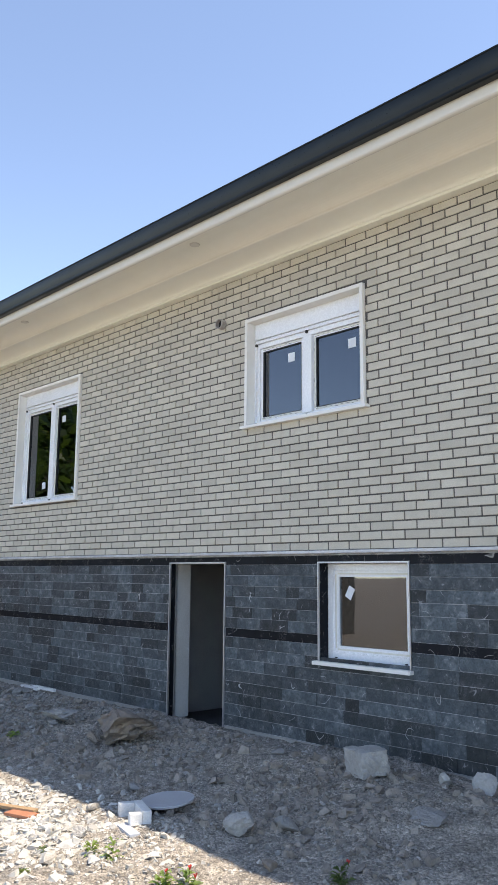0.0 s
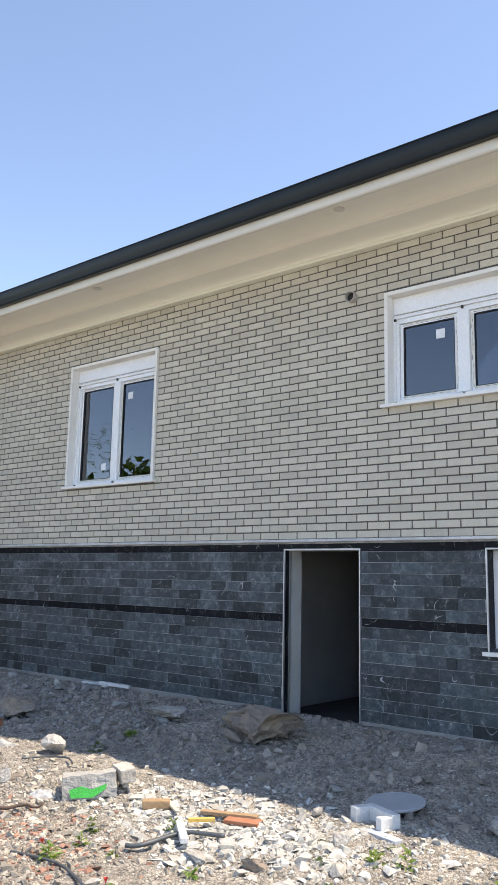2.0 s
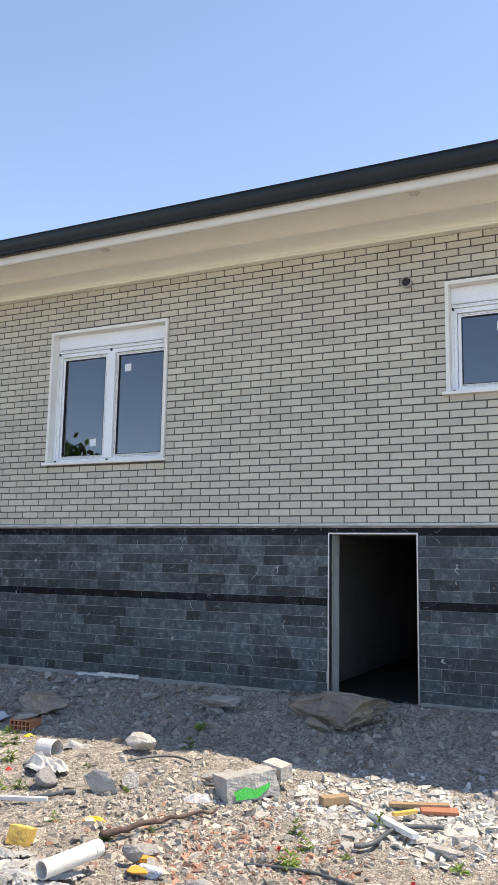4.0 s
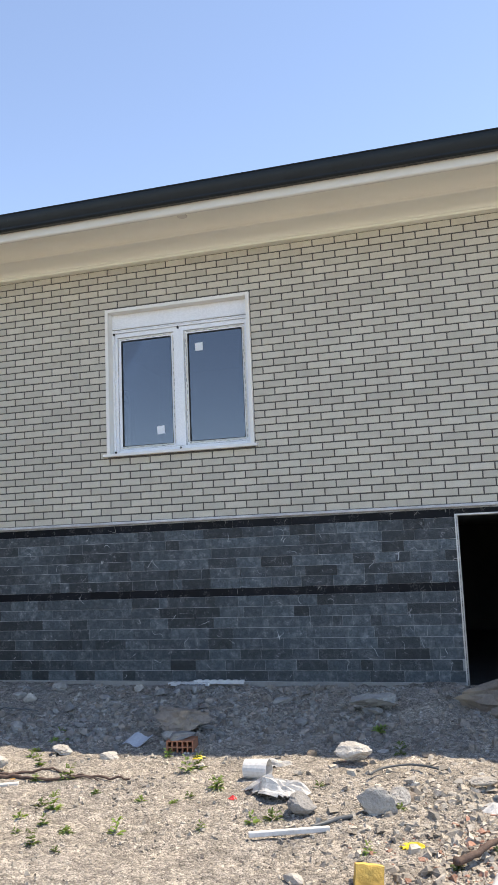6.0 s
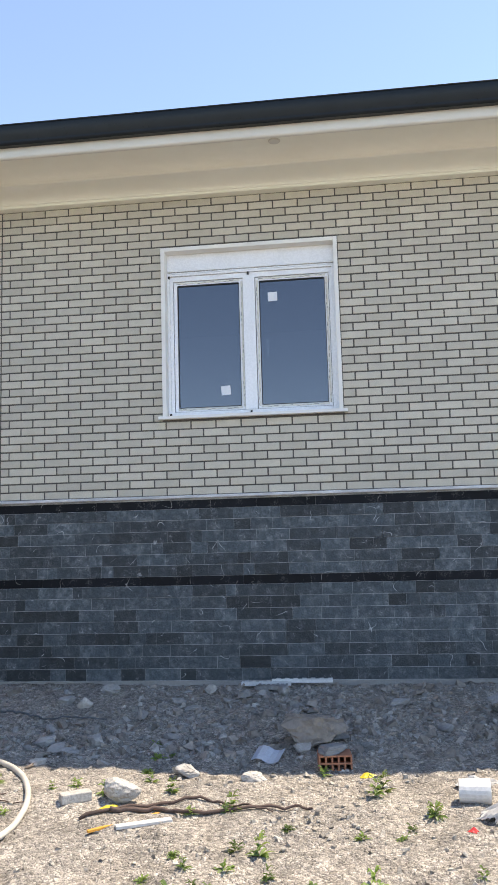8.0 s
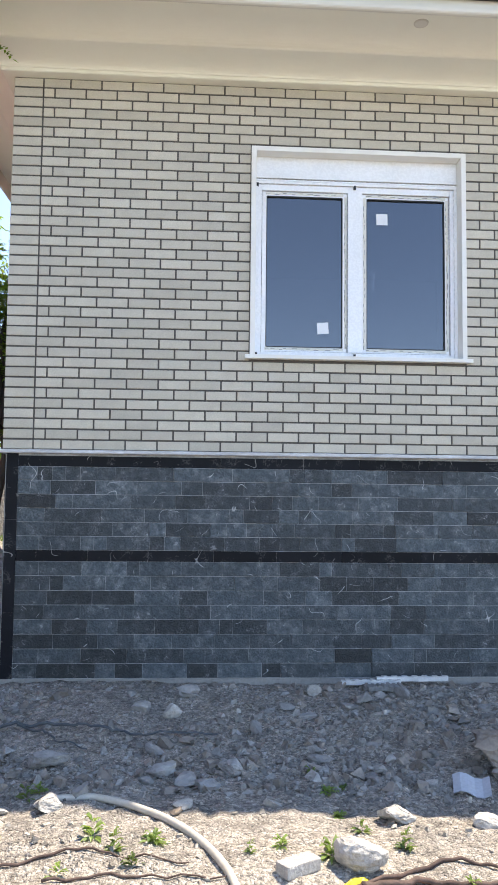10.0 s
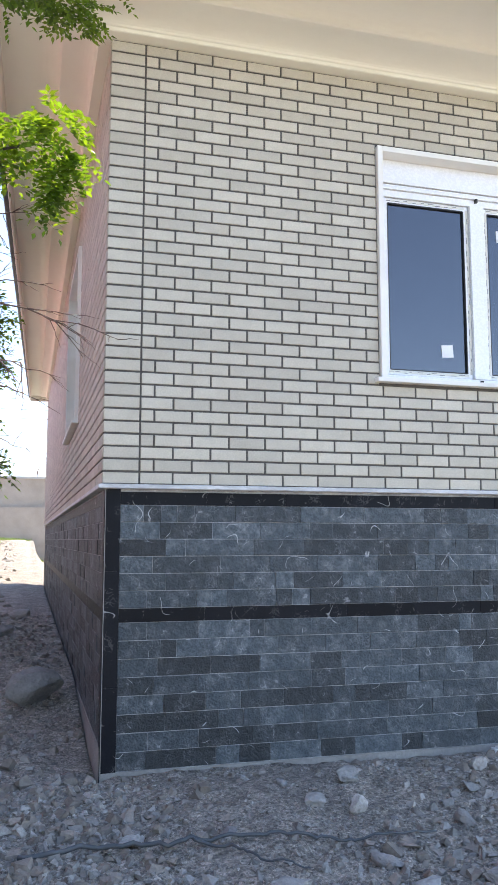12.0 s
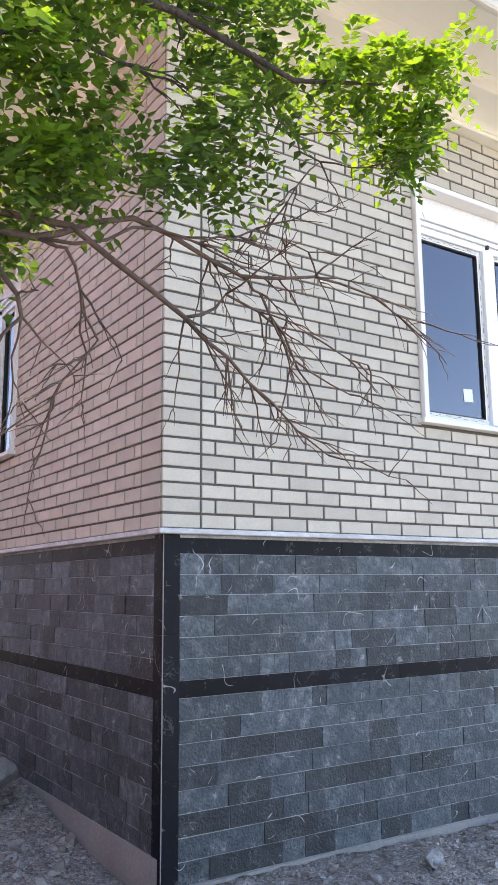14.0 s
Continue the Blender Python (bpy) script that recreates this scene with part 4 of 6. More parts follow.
bar("plaster_block", 1.70, -2.53, 1.84, -2.44, 0.08, 0.05, STONE_WHITE, "small white block offcut on dirt", "block", 0.0)
bar("plank", 2.08, -2.78, 2.34, -2.66, 0.05, 0.015, PLASTIC_W, "flat pale board scrap on dirt", "board", 0.005)
bar("wooden_strip", 1.95, -2.83, 2.25, -2.55, 0.02, 0.012, ORANGE, "thin orange wooden strip on dirt", "timber", 0.004)
bar("clay_tile", 6.60, -2.40, 6.80, -2.33, 0.10, 0.02, TERRA, "broken flat clay tile piece", "tile", 0.02)
for x0, x1, y, z, w, mat, lab in ((2.37, 2.78, -0.10, 0.005, 0.05, FOAMWHITE, "ragged white foam strip at the wall foot"), (2.62, 3.12, -0.075, 0.022, 0.045, FOAMWHITE, "ragged white foam strip at the wall foot"), (2.50, 2.76, -0.22, 0.0, 0.12, STONE_GREY, "grey foam board scrap at the wall foot")):
    g = Geo()
    n = 14
    rq = random.Random(int(x0 * 100))
    top = [(x0 + (x1 - x0) * i / n, w * rq.uniform(0.3, 0.55)) for i in range(n + 1)]
    for i in range(n):
        (a, p), (c, q) = top[i], top[i + 1]
        g.box(a, y - p, 0, c + 0.001, y + p, 0.028 + 0.006 * (i % 2))
    ob = part("foam_strip", g, mat, label=lab, category="foam strip")
    ob.location.z = height((x0 + x1) / 2, y) + z + 0.014


def line(name, pts, r, mat, label, category, sides=10, lift=0.0, radii=None, wiggle=0.0, seed=0):
    """A hose or stick lying along points on the ground, smoothed."""
    rq = random.Random(seed)
    out = []
    for i in range(len(pts) - 1):
        p0, p1, p2, p3 = (pts[max(0, min(len(pts) - 1, k))] for k in (i - 1, i, i + 1, i + 2))
        for s in range(8):
            t = s / 8
            q = [0.5 * (2 * p1[a] + (p2[a] - p0[a]) * t + (2 * p0[a] - 5 * p1[a] + 4 * p2[a] - p3[a]) * t * t + (3 * p1[a] - p0[a] - 3 * p2[a] + p3[a]) * t ** 3) for a in (0, 1)]
            out.append(q)
    out.append(list(pts[-1][:2]))
    hs = [height(x, y) for x, y in out]
    if not wiggle:
        hs = [sum(hs[max(0, i - 6):i + 7]) / len(hs[max(0, i - 6):i + 7]) for i in range(len(hs))]
    v = [(x + rq.uniform(-wiggle, wiggle), y + rq.uniform(-wiggle, wiggle), z + r * 0.8 + lift + rq.uniform(0, wiggle)) for (x, y), z in zip(out, hs)]
    rr = [r * (1 - (1 - radii) * i / len(v)) for i in range(len(v))] if radii else r
    return part(name, Geo().tube(v, rr, sides), mat, label=label, category=category, smooth=True)


line("conduit", [(0.70, -1.86), (0.92, -1.83), (1.16, -1.97), (1.36, -2.20), (1.50, -2.49), (1.54, -2.75), (1.50, -3.0)], 0.017, HOSE, "curved beige plastic conduit on bare soil", "conduit")
line("cable", [(-0.4, -0.82), (0.05, -0.85), (0.35, -0.90), (0.68, -0.93), (0.9, -0.98), (1.12, -1.02), (1.5, -1.0)], 0.012, DARKHOSE, "thin dark root-like cable on gravel", "cable", 7, 0.022, wiggle=0.010, radii=0.4)
line("cable", [(0.35, -0.90), (0.52, -1.0), (0.62, -1.14), (0.80, -1.22)], 0.008, DARKHOSE, "thin dark root-like cable on gravel", "cable", 7, 0.02, wiggle=0.010, radii=0.4, seed=6)
line("stick", [(2.0, -2.60), (2.25, -2.54), (2.45, -2.58), (2.87, -2.47), (3.05, -2.49)], 0.014, TWIG, "long dry stick lying on the dirt", "stick", 7, wiggle=0.006, radii=0.4, seed=1)
line("stick", [(1.85, -2.68), (2.36, -2.40), (2.62, -2.46), (2.85, -2.53)], 0.010, TWIG, "thin dry branch lying among weeds", "stick", 7, wiggle=0.006, radii=0.4, seed=2)
line("stick", [(5.16, -3.50), (5.30, -3.36), (5.44, -3.12), (5.56, -2.93)], 0.020, TWIG, "thick dry branch on brick rubble", "stick", 7, 0.03, wiggle=0.006, radii=0.3, seed=3)
line("stick", [(0.5, -2.45), (0.9, -2.33), (1.1, -2.36), (1.35, -2.42)], 0.007, TWIG, "thin dry twig on bare soil", "stick", 6, wiggle=0.005, radii=0.4, seed=4)
line("stick", [(0.8, -2.55), (1.1, -2.50), (1.5, -2.52)], 0.007, TWIG, "thin dry twig on bare soil", "stick", 6, wiggle=0.005, radii=0.4, seed=5)
line("dark_hose", [(6.40, -3.00), (6.48, -2.94), (6.55, -2.72), (6.78, -2.62)], 0.013, DARKHOSE, "short dark hose piece in pale rubble", "hose", 8, 0.02)
line("dark_hose", [(5.95, -3.45), (6.3, -3.38), (6.7, -3.5), (7.0, -3.62)], 0.008, DARKHOSE, "thin black cable crossing brick rubble", "cable", 7, 0.01)
line("dark_hose", [(4.62, -2.45), (4.70, -2.28), (4.86, -2.22), (5.02, -2.30)], 0.007, DARKHOSE, "thin black cable loop on dirt", "cable", 7, 0.03)
line("green_hose", [(4.40, -3.12), (4.50, -3.04), (4.60, -2.99)], 0.012, DARKHOSE, "short dark green hose piece", "hose", 8, 0.01)


# crumpled plastics
def crumple(name, x, y, w, d, h, seed, mat, label, category, turn=0.0, cells=26, sink=0.01, tilt=(0, 0)):
    """A creased sheet lying in a heap, with folds and a ragged outline, double-sided by thickness."""
    g = Geo()
    n = cells
    off = Vector((seed * 3.7, seed * 1.3, 0))
    vs = []
    for j in range(n + 1):
        for i in range(n + 1):
            u, v = i / n * 2 - 1, j / n * 2 - 1
            r = min(1.0, math.hypot(u, v))
            fold = abs(noise.noise(Vector((u * 1.2, v * 2.6, 0)) + off)) + 0.30 * abs(noise.noise(Vector((u * 3, v * 5, 1)) + off))
            z = h * (0.35 + 0.45 * noise.noise(Vector((u * 1.5, v * 1.5, 7)) + off) + 0.75 * fold) * (1 - r ** 3) + 0.01
            dx = 0.10 * noise.noise(Vector((u * 4, v * 4, 5)) + off)
            dy = 0.10 * noise.noise(Vector((u * 4, v * 4, 9)) + off)
            edge = 1 + 0.22 * noise.noise(Vector((math.atan2(v, u) * 1.6, 3, 0)) + off)
            vs.append(((u + dx) * w / 2 * edge, (v + dy) * d / 2 * edge, z))
    g.v = vs
    for j in range(n):
        for i in range(n):
            u, v = (i + 0.5) / n * 2 - 1, (j + 0.5) / n * 2 - 1
            if math.hypot(u, v) < 0.93 + 0.12 * noise.noise(Vector((u * 5, v * 5, 2)) + off):
                a = j * (n + 1) + i
                g.f.append((a, a + 1, a + n + 2, a + n + 1))
    ob = part(name, g, mat, label=label, category=category)
    md = ob.modifiers.new("thickness", "SOLIDIFY")
    md.thickness = 0.003
    return settle(ob, x, y, turn, sink, tilt)


FILMY = surface("cloudy_plastic_film", (0.42, 0.41, 0.39), (0.62, 0.61, 0.585), 12, 0.35, 0.3, 50, stain=(0.42, 0.38, 0.33), stain_scale=8, stain_amount=0.5)
GREYSACK = surface("grey_dusty_sack", (0.24, 0.235, 0.22), (0.42, 0.41, 0.39), 10, 0.7, 0.5, 60, stain=(0.40, 0.38, 0.35), stain_scale=8, stain_amount=0.6)
SACK = surface("torn_white_sack", (0.26, 0.255, 0.24), (0.54, 0.535, 0.52), 14, 0.6, 0.5, 60, stain=(0.17, 0.16, 0.145), stain_scale=9, stain_amount=0.8)
crumple("plastic_bag", 4.10, -2.66, 0.46, 0.26, 0.12, 3, FILMY, "cloudy torn plastic bag crumpled on the dirt", "plastic bag", -20)
crumple("plastic_scrap", 3.95, -2.16, 0.26, 0.14, 0.05, 4, SACK, "white crumpled plastic scrap", "plastic scrap", 20)
rk = random.Random(21)
for k in range(150):
    a, q = rk.uniform(0, 6.28), math.sqrt(rk.random())
    x, y = 4.72 + 0.80 * q * math.cos(a), -4.22 + 0.34 * q * math.sin(a) + 0.05 * math.cos(a)
    if k > 122:
        x, y = rk.uniform(5.15, 5.95), rk.uniform(-4.42, -4.12)
    w = rk.uniform(0.07, 0.22)
    heap = 0.03 * max(0.0, 1 - ((x - 4.72) / 0.9) ** 2 - ((y + 4.25) / 0.45) ** 2)
    crumple("torn_sack", x, y, w, w * rk.uniform(0.3, 0.7), rk.uniform(0.02, 0.05), 20 + k, (SACK, SACK, FILMY, GREYSACK)[k % 4], "torn dirty white plastic sack on the trash heap", "sack", rk.uniform(0, 360), 22, -heap * rk.uniform(0.3, 1.0), (rk.uniform(-9, 9), rk.uniform(-9, 9)))
crumple("plastic_scrap", 4.62, -4.22, 0.16, 0.09, 0.03, 41, TEALP, "teal plastic scrap among torn sacks", "plastic scrap", 20, 14, -0.045)
crumple("plastic_scrap", 4.86, -4.20, 0.11, 0.06, 0.03, 42, TEALP, "teal plastic scrap among torn sacks", "plastic scrap", 50, 14, -0.045)
crumple("plastic_bag", -1.30, 8.8, 0.55, 0.40, 0.14, 49, FILMY, "torn cloudy plastic bag in the side yard", "plastic bag", 30, 16)
crumple("plastic_scrap", -1.75, 7.6, 0.34, 0.24, 0.16, 50, SACK, "white crumpled plastic scrap in the side yard", "plastic scrap", 60, 14)
bar("plastic_rod", -1.55, 7.2, -1.05, 7.6, 0.07, 0.05, PLASTIC_W, "pale plastic profile lying in the side yard", "rod", 0.02)
bar("plank", -1.95, 5.6, -1.50, 5.1, 0.07, 0.03, PLASTIC_W, "pale board scrap lying near the yard tree", "board", 0.02)
stone("stone", -0.62, 4.9, (0.30, 0.22, 0.14), 95, STONE_GREY, "pale grey broken stone beside the yard path", cuts=5)
stone("stone", -0.42, 6.4, (0.26, 0.2, 0.14), 96, CONCRETE, "lump of broken concrete beside the yard path", cuts=5)
crumple("plastic_scrap", 4.95, -3.27, 0.14, 0.09, 0.03, 43, YELLOWTAPE, "yellow plastic scrap on dirt", "plastic scrap", 10, 10)
crumple("plastic_scrap", 3.36, -1.97, 0.12, 0.06, 0.03, 44, YELLOWTAPE, "yellow plastic scrap beside the hollow brick", "plastic scrap", 10, 10)
crumple("plastic_scrap", 3.84, -2.74, 0.05, 0.04, 0.02, 45, REDP, "tiny red plastic scrap", "plastic scrap", 10, 6)
crumple("plastic_scrap", 1.98, -2.56, 0.12, 0.05, 0.03, 46, YELLOWTAPE, "yellow plastic scrap beside a pale stone", "plastic scrap", 30, 8)
crumple("plastic_scrap", 5.35, -2.78, 0.2, 0.12, 0.06, 47, FILMY, "cloudy plastic film scrap by the painted block", "plastic scrap", 30, 12)
crumple("plastic_scrap", -1.78, 9.2, 0.5, 0.4, 0.3, 48, ORANGE, "crumpled orange plastic sheet beside the boundary wall", "plastic scrap", 30, 12)
for x, y, size, seed, mat, lab, turn, sink, tilt in ((4.78, -3.70, (0.13, 0.07, 0.095), 31, YELLOW, "broken yellow foam insulation chunk on dirt", 15, 0.01, (-14, 8)), (4.40, -4.46, (0.12, 0.07, 0.06), 32, ORANGE, "orange foam chunk among torn sacks", -20, -0.03, (6, 10))):
    fc = part("foam_chunk", rough_block(*size, seed, 0.007), mat, label=lab, category="foam")
    settle(fc, x, y, turn, sink, tilt)
stone("foam_chunk", 5.52, -3.62, (0.12, 0.08, 0.04), 403, ORANGE, "flat orange shard in brick rubble", "shard", cuts=4, flat=0.5)
stone("stone", 6.00, -3.91, (0.15, 0.12, 0.09), 410, STONE_GREY, "rounded grey stone at the edge of the trash", cuts=5, sink=-0.01)
stone("stone", 6.17, -3.87, (0.12, 0.1, 0.07), 411, STONE_GREY, "grey stone beside the trash heap", cuts=5, sink=-0.01)
stone("stone", 5.49, -3.68, (0.12, 0.09, 0.09), 412, STONE_GREY, "angular grey stone beside the white pipe", cuts=5, sink=-0.01)
stone("stone", 5.59, -3.79, (0.11, 0.08, 0.03), 413, ORANGE, "flat orange shard in brick rubble", cuts=5, sink=-0.01)
stone("stone", 5.29, -2.50, (0.16, 0.12, 0.05), 414, STONE_WHITE, "flat pale stone by the painted block", cuts=5, sink=-0.01)
rib = Geo()
pts = [(0.30 * t / 11, 0.05 * math.sin(t * 0.9), 0.012 + 0.045 * math.sin(math.pi * t / 11) ** 2 + 0.012 * math.sin(t * 1.7) ** 2) for t in range(12)]
for p, q in zip(pts, pts[1:]):
    rib.quad((p[0], p[1] - 0.022, p[2]), (q[0], q[1] - 0.022, q[2]), (q[0] + 0.01, q[1] + 0.022, q[2] + 0.012), (p[0] + 0.01, p[1] + 0.022, p[2] + 0.012))
ro = part("yellow_ribbon", rib, YELLOWTAPE, label="looped yellow plastic ribbon among weeds", category="ribbon")
ro.modifiers.new("thickness", "SOLIDIFY").thickness = 0.003
settle(ro, 2.56, -3.72, 10, 0.0)
sh = Geo()
for i in range(6):
    for j in range(4):
        x, y = i / 5 * 0.18 - 0.09, j / 3 * 0.14 - 0.07
        sh.v.append((x, y, 0.03 + 0.045 * (j / 3) + 0.015 * math.sin(i * 1.3)))
sh.f = [(j * 1 + i * 4, i * 4 + j + 4, i * 4 + j + 5, i * 4 + j + 1) for i in range(5) for j in range(3)]
so = part("card_sheet", sh, BLUEGREY, label="bent blue-grey card sheet leaning on a boulder", category="sheet")
so.modifiers.new("thickness", "SOLIDIFY").thickness = 0.004
settle(so, 2.74, -1.66, -15, 0.015)
pot = settle(empty("plastic_pot", (0, 0, 0), "broken grey plastic pot lying on its side", "pot"), 3.90, -2.40, -5, -0.05)
cup = Geo()
for k in range(20):
    a0, a1 = 2 * math.pi * k / 20, 2 * math.pi * (k + 1) / 20
    q = lambda r, a, x: (x, r * math.cos(a), r * math.sin(a))
    cup.quad(q(0.058, a0, -0.08), q(0.066, a0, 0.08), q(0.066, a1, 0.08), q(0.058, a1, -0.08))
    cup.quad(q(0.054, a1, -0.08), q(0.062, a1, 0.08), q(0.062, a0, 0.08), q(0.054, a0, -0.08))
    cup.quad(q(0.066, a0, 0.08), q(0.062, a0, 0.08), q(0.062, a1, 0.08), q(0.066, a1, 0.08))
    cup.add([(-0.078, 0, 0), q(0.058, a0, -0.08), q(0.058, a1, -0.08)], [(0, 1, 2)])
part("pot_body", cup, PLASTIC_W, pot)


# ---- small rubble: too many to count ----
def rubble(name, mat, n, place, smin, smax, seed, label, flat=(0.35, 0.8)):
    r = np.random.RandomState(seed)
    base = np.array([(-1, -1, -1), (1, -1, -1), (1, 1, -1), (-1, 1, -1), (-1, -1, 1), (1, -1, 1), (1, 1, 1), (-1, 1, 1)], float)
    faces = np.array([(3, 2, 1), (3, 1, 0), (4, 5, 6), (4, 6, 7), (0, 1, 5), (0, 5, 4), (1, 2, 6), (1, 6, 5), (2, 3, 7), (2, 7, 6), (3, 0, 4), (3, 4, 7)])
    vs, fs, k = [], [], 0
    while k < n:
        x, y = place(r)
        if x > -0.02 and y > -0.03:
            continue
        s = smin * (smax / smin) ** (r.rand() ** 2.2)
        dims = np.array([s, s * r.uniform(0.5, 1.0), s * r.uniform(*flat)]) / 2
        p = base * (1 + r.uniform(-0.75, 0.1, (8, 3)))
        p[4:, :2] = p[4:, :2] * r.uniform(0.3, 0.9) + r.uniform(-0.3, 0.3, 2)
        p *= dims
        a, b = r.uniform(0, 6.28), r.uniform(-0.7, 0.7)
        ca, sa, cb, sb = math.cos(a), math.sin(a), math.cos(b), math.sin(b)
        p = p @ np.array([[1, 0, 0], [0, cb, sb], [0, -sb, cb]]) @ np.array([[ca, sa, 0], [-sa, ca, 0], [0, 0, 1]])
        p += np.array([x, y, height(x, y) + dims[2] * 0.2])
        vs.append(p)
        fs.append(faces + 8 * k)
        k += 1
    g = Geo()
    g.v, g.f = np.concatenate(vs).tolist(), np.concatenate(fs).tolist()
    return part(name, g, mat, label=label, kind="stuff", category="rubble")


def clumped(x0, x1, y0, y1, sc, cut):
    def f(r):
        while True:
            x, y = r.uniform(x0, x1), r.uniform(y0, y1)
            if noise.noise((x * sc, y * sc, 2.2)) > cut + r.uniform(-0.25, 0.25):
                return x, y
    return f


def blob(cx, cy, sx, sy):
    return lambda r: (cx + r.randn() * sx, cy + r.randn() * sy)


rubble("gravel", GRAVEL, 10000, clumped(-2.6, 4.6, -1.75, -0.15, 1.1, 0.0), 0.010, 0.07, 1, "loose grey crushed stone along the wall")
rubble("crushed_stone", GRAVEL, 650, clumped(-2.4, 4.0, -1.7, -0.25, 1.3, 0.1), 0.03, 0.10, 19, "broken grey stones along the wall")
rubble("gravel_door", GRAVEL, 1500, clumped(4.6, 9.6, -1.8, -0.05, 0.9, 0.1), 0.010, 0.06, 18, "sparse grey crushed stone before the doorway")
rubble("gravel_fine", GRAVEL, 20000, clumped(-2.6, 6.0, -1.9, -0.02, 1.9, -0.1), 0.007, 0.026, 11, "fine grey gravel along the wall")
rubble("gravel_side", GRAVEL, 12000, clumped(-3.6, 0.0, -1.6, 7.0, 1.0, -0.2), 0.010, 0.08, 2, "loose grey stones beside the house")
rubble("clods", CLOD, 7000, clumped(-2.6, 9.4, -1.7, 0.0, 0.9, -0.1), 0.014, 0.12, 13, "crumbly clods of dry earth")
rubble("clods_side", CLOD, 2500, clumped(-3.0, 0.0, -1.0, 6.0, 0.9, -0.1), 0.015, 0.12, 15, "crumbly clods of dry earth beside the house")
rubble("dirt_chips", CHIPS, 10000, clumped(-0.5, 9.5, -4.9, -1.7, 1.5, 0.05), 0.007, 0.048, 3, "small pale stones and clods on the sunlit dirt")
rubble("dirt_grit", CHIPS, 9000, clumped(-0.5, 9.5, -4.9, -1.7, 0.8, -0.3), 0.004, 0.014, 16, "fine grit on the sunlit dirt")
rubble("white_rubble", PALECHIP, 2800, blob(6.75, -2.42, 0.52, 0.26), 0.010, 0.075, 4, "heap of whitish plaster rubble")
rubble("white_splinters", PALECHIP, 2200, blob(6.70, -2.42, 0.58, 0.26), 0.014, 0.13, 17, "white splinters of plaster and foam", (0.15, 0.4))
rubble("white_scatter", PALECHIP, 800, blob(7.7, -2.1, 0.6, 0.25), 0.008, 0.04, 14, "spread of whitish plaster rubble")
rubble("pale_rubble", CHIPS, 1500, blob(5.10, -2.75, 0.38, 0.32), 0.010, 0.085, 5, "scatter of pale rubble")
rubble("brick_rubble", SHARDS, 1500, blob(5.80, -3.36, 0.45, 0.26), 0.008, 0.075, 6, "broken red brick shards", (0.2, 0.5))
rubble("mixed_rubble", CHIPS, 1900, blob(5.72, -3.50, 0.55, 0.38), 0.008, 0.09, 7, "pale broken stone among brick shards")
rubble("brown_rubble", CLOD, 3000, blob(5.6, -3.3, 0.7, 0.4), 0.006, 0.04, 8, "brown clods among brick shards")
rubble("wall_chips", STONE_WHITE, 260, lambda r: (r.uniform(0, 9.3), -0.05 - abs(r.randn()) * 0.10), 0.014, 0.05, 9, "pale chips along the wall foot")
rubble("chips_shade", STONE_WHITE, 900, lambda r: (r.uniform(-1.5, 9.3), r.uniform(-1.7, -0.1)), 0.012, 0.045, 10, "scattered pale chips on shaded gravel")
rubble("far_rubble", CHIPS, 700, lambda r: (r.uniform(-3.3, -0.6), r.uniform(6, 30)), 0.03, 0.22, 12, "pale rubble strewn along the side yard")


# ---- plants ----
def weed_mesh(seed, r=0.08, n=18, up=0.8):
    """A leafy weed: a short stem with narrow, folded, arching leaves springing from it."""
    rng = random.Random(seed)
    stem = r * 0.9 * up
    v, f = [(0, 0, 0), (0.002, 0, stem * 0.35), (0, 0.002, stem * 0.7)], [(0, 1, 2)]
    for k in range(n):
        a = k * 2.4 + rng.uniform(-0.5, 0.5)
        at = (0, 0, 1, 2)[k % 4]
        l, w = r * rng.uniform(0.5, 1.1) * (1, 0.8, 0.6)[at], r * rng.uniform(0.07, 0.13)
        rise = rng.uniform(0.3, 1.2) * (0.7 + 0.5 * at)
        base, k0 = Vector(v[at]), len(v)
        d, s = Vector((math.cos(a), math.sin(a), 0)), Vector((-math.sin(a), math.cos(a), 0))
        twist = Vector((0, 0, w * rng.uniform(-0.5, 0.5)))
        for t, ww in ((0.35, 0.8), (0.7, 1.0)):
            c = base + d * l * t + Vector((0, 0, l * (rise * t - 0.6 * rise * t * t)))
            v += [tuple(c - s * w * ww + Vector((0, 0, w * 0.5)) + twist), tuple(c), tuple(c + s * w * ww + Vector((0, 0, w * 0.5)) - twist)]
        v.append(tuple(base + d * l + Vector((0, 0, l * rise * rng.uniform(0.1, 0.45)))))
        f += [(at, k0 + 1, k0), (at, k0 + 2, k0 + 1), (k0, k0 + 1, k0 + 4, k0 + 3), (k0 + 1, k0 + 2, k0 + 5, k0 + 4), (k0 + 3, k0 + 4, k0 + 6), (k0 + 4, k0 + 5, k0 + 6)]
    return Geo().add(v, f)


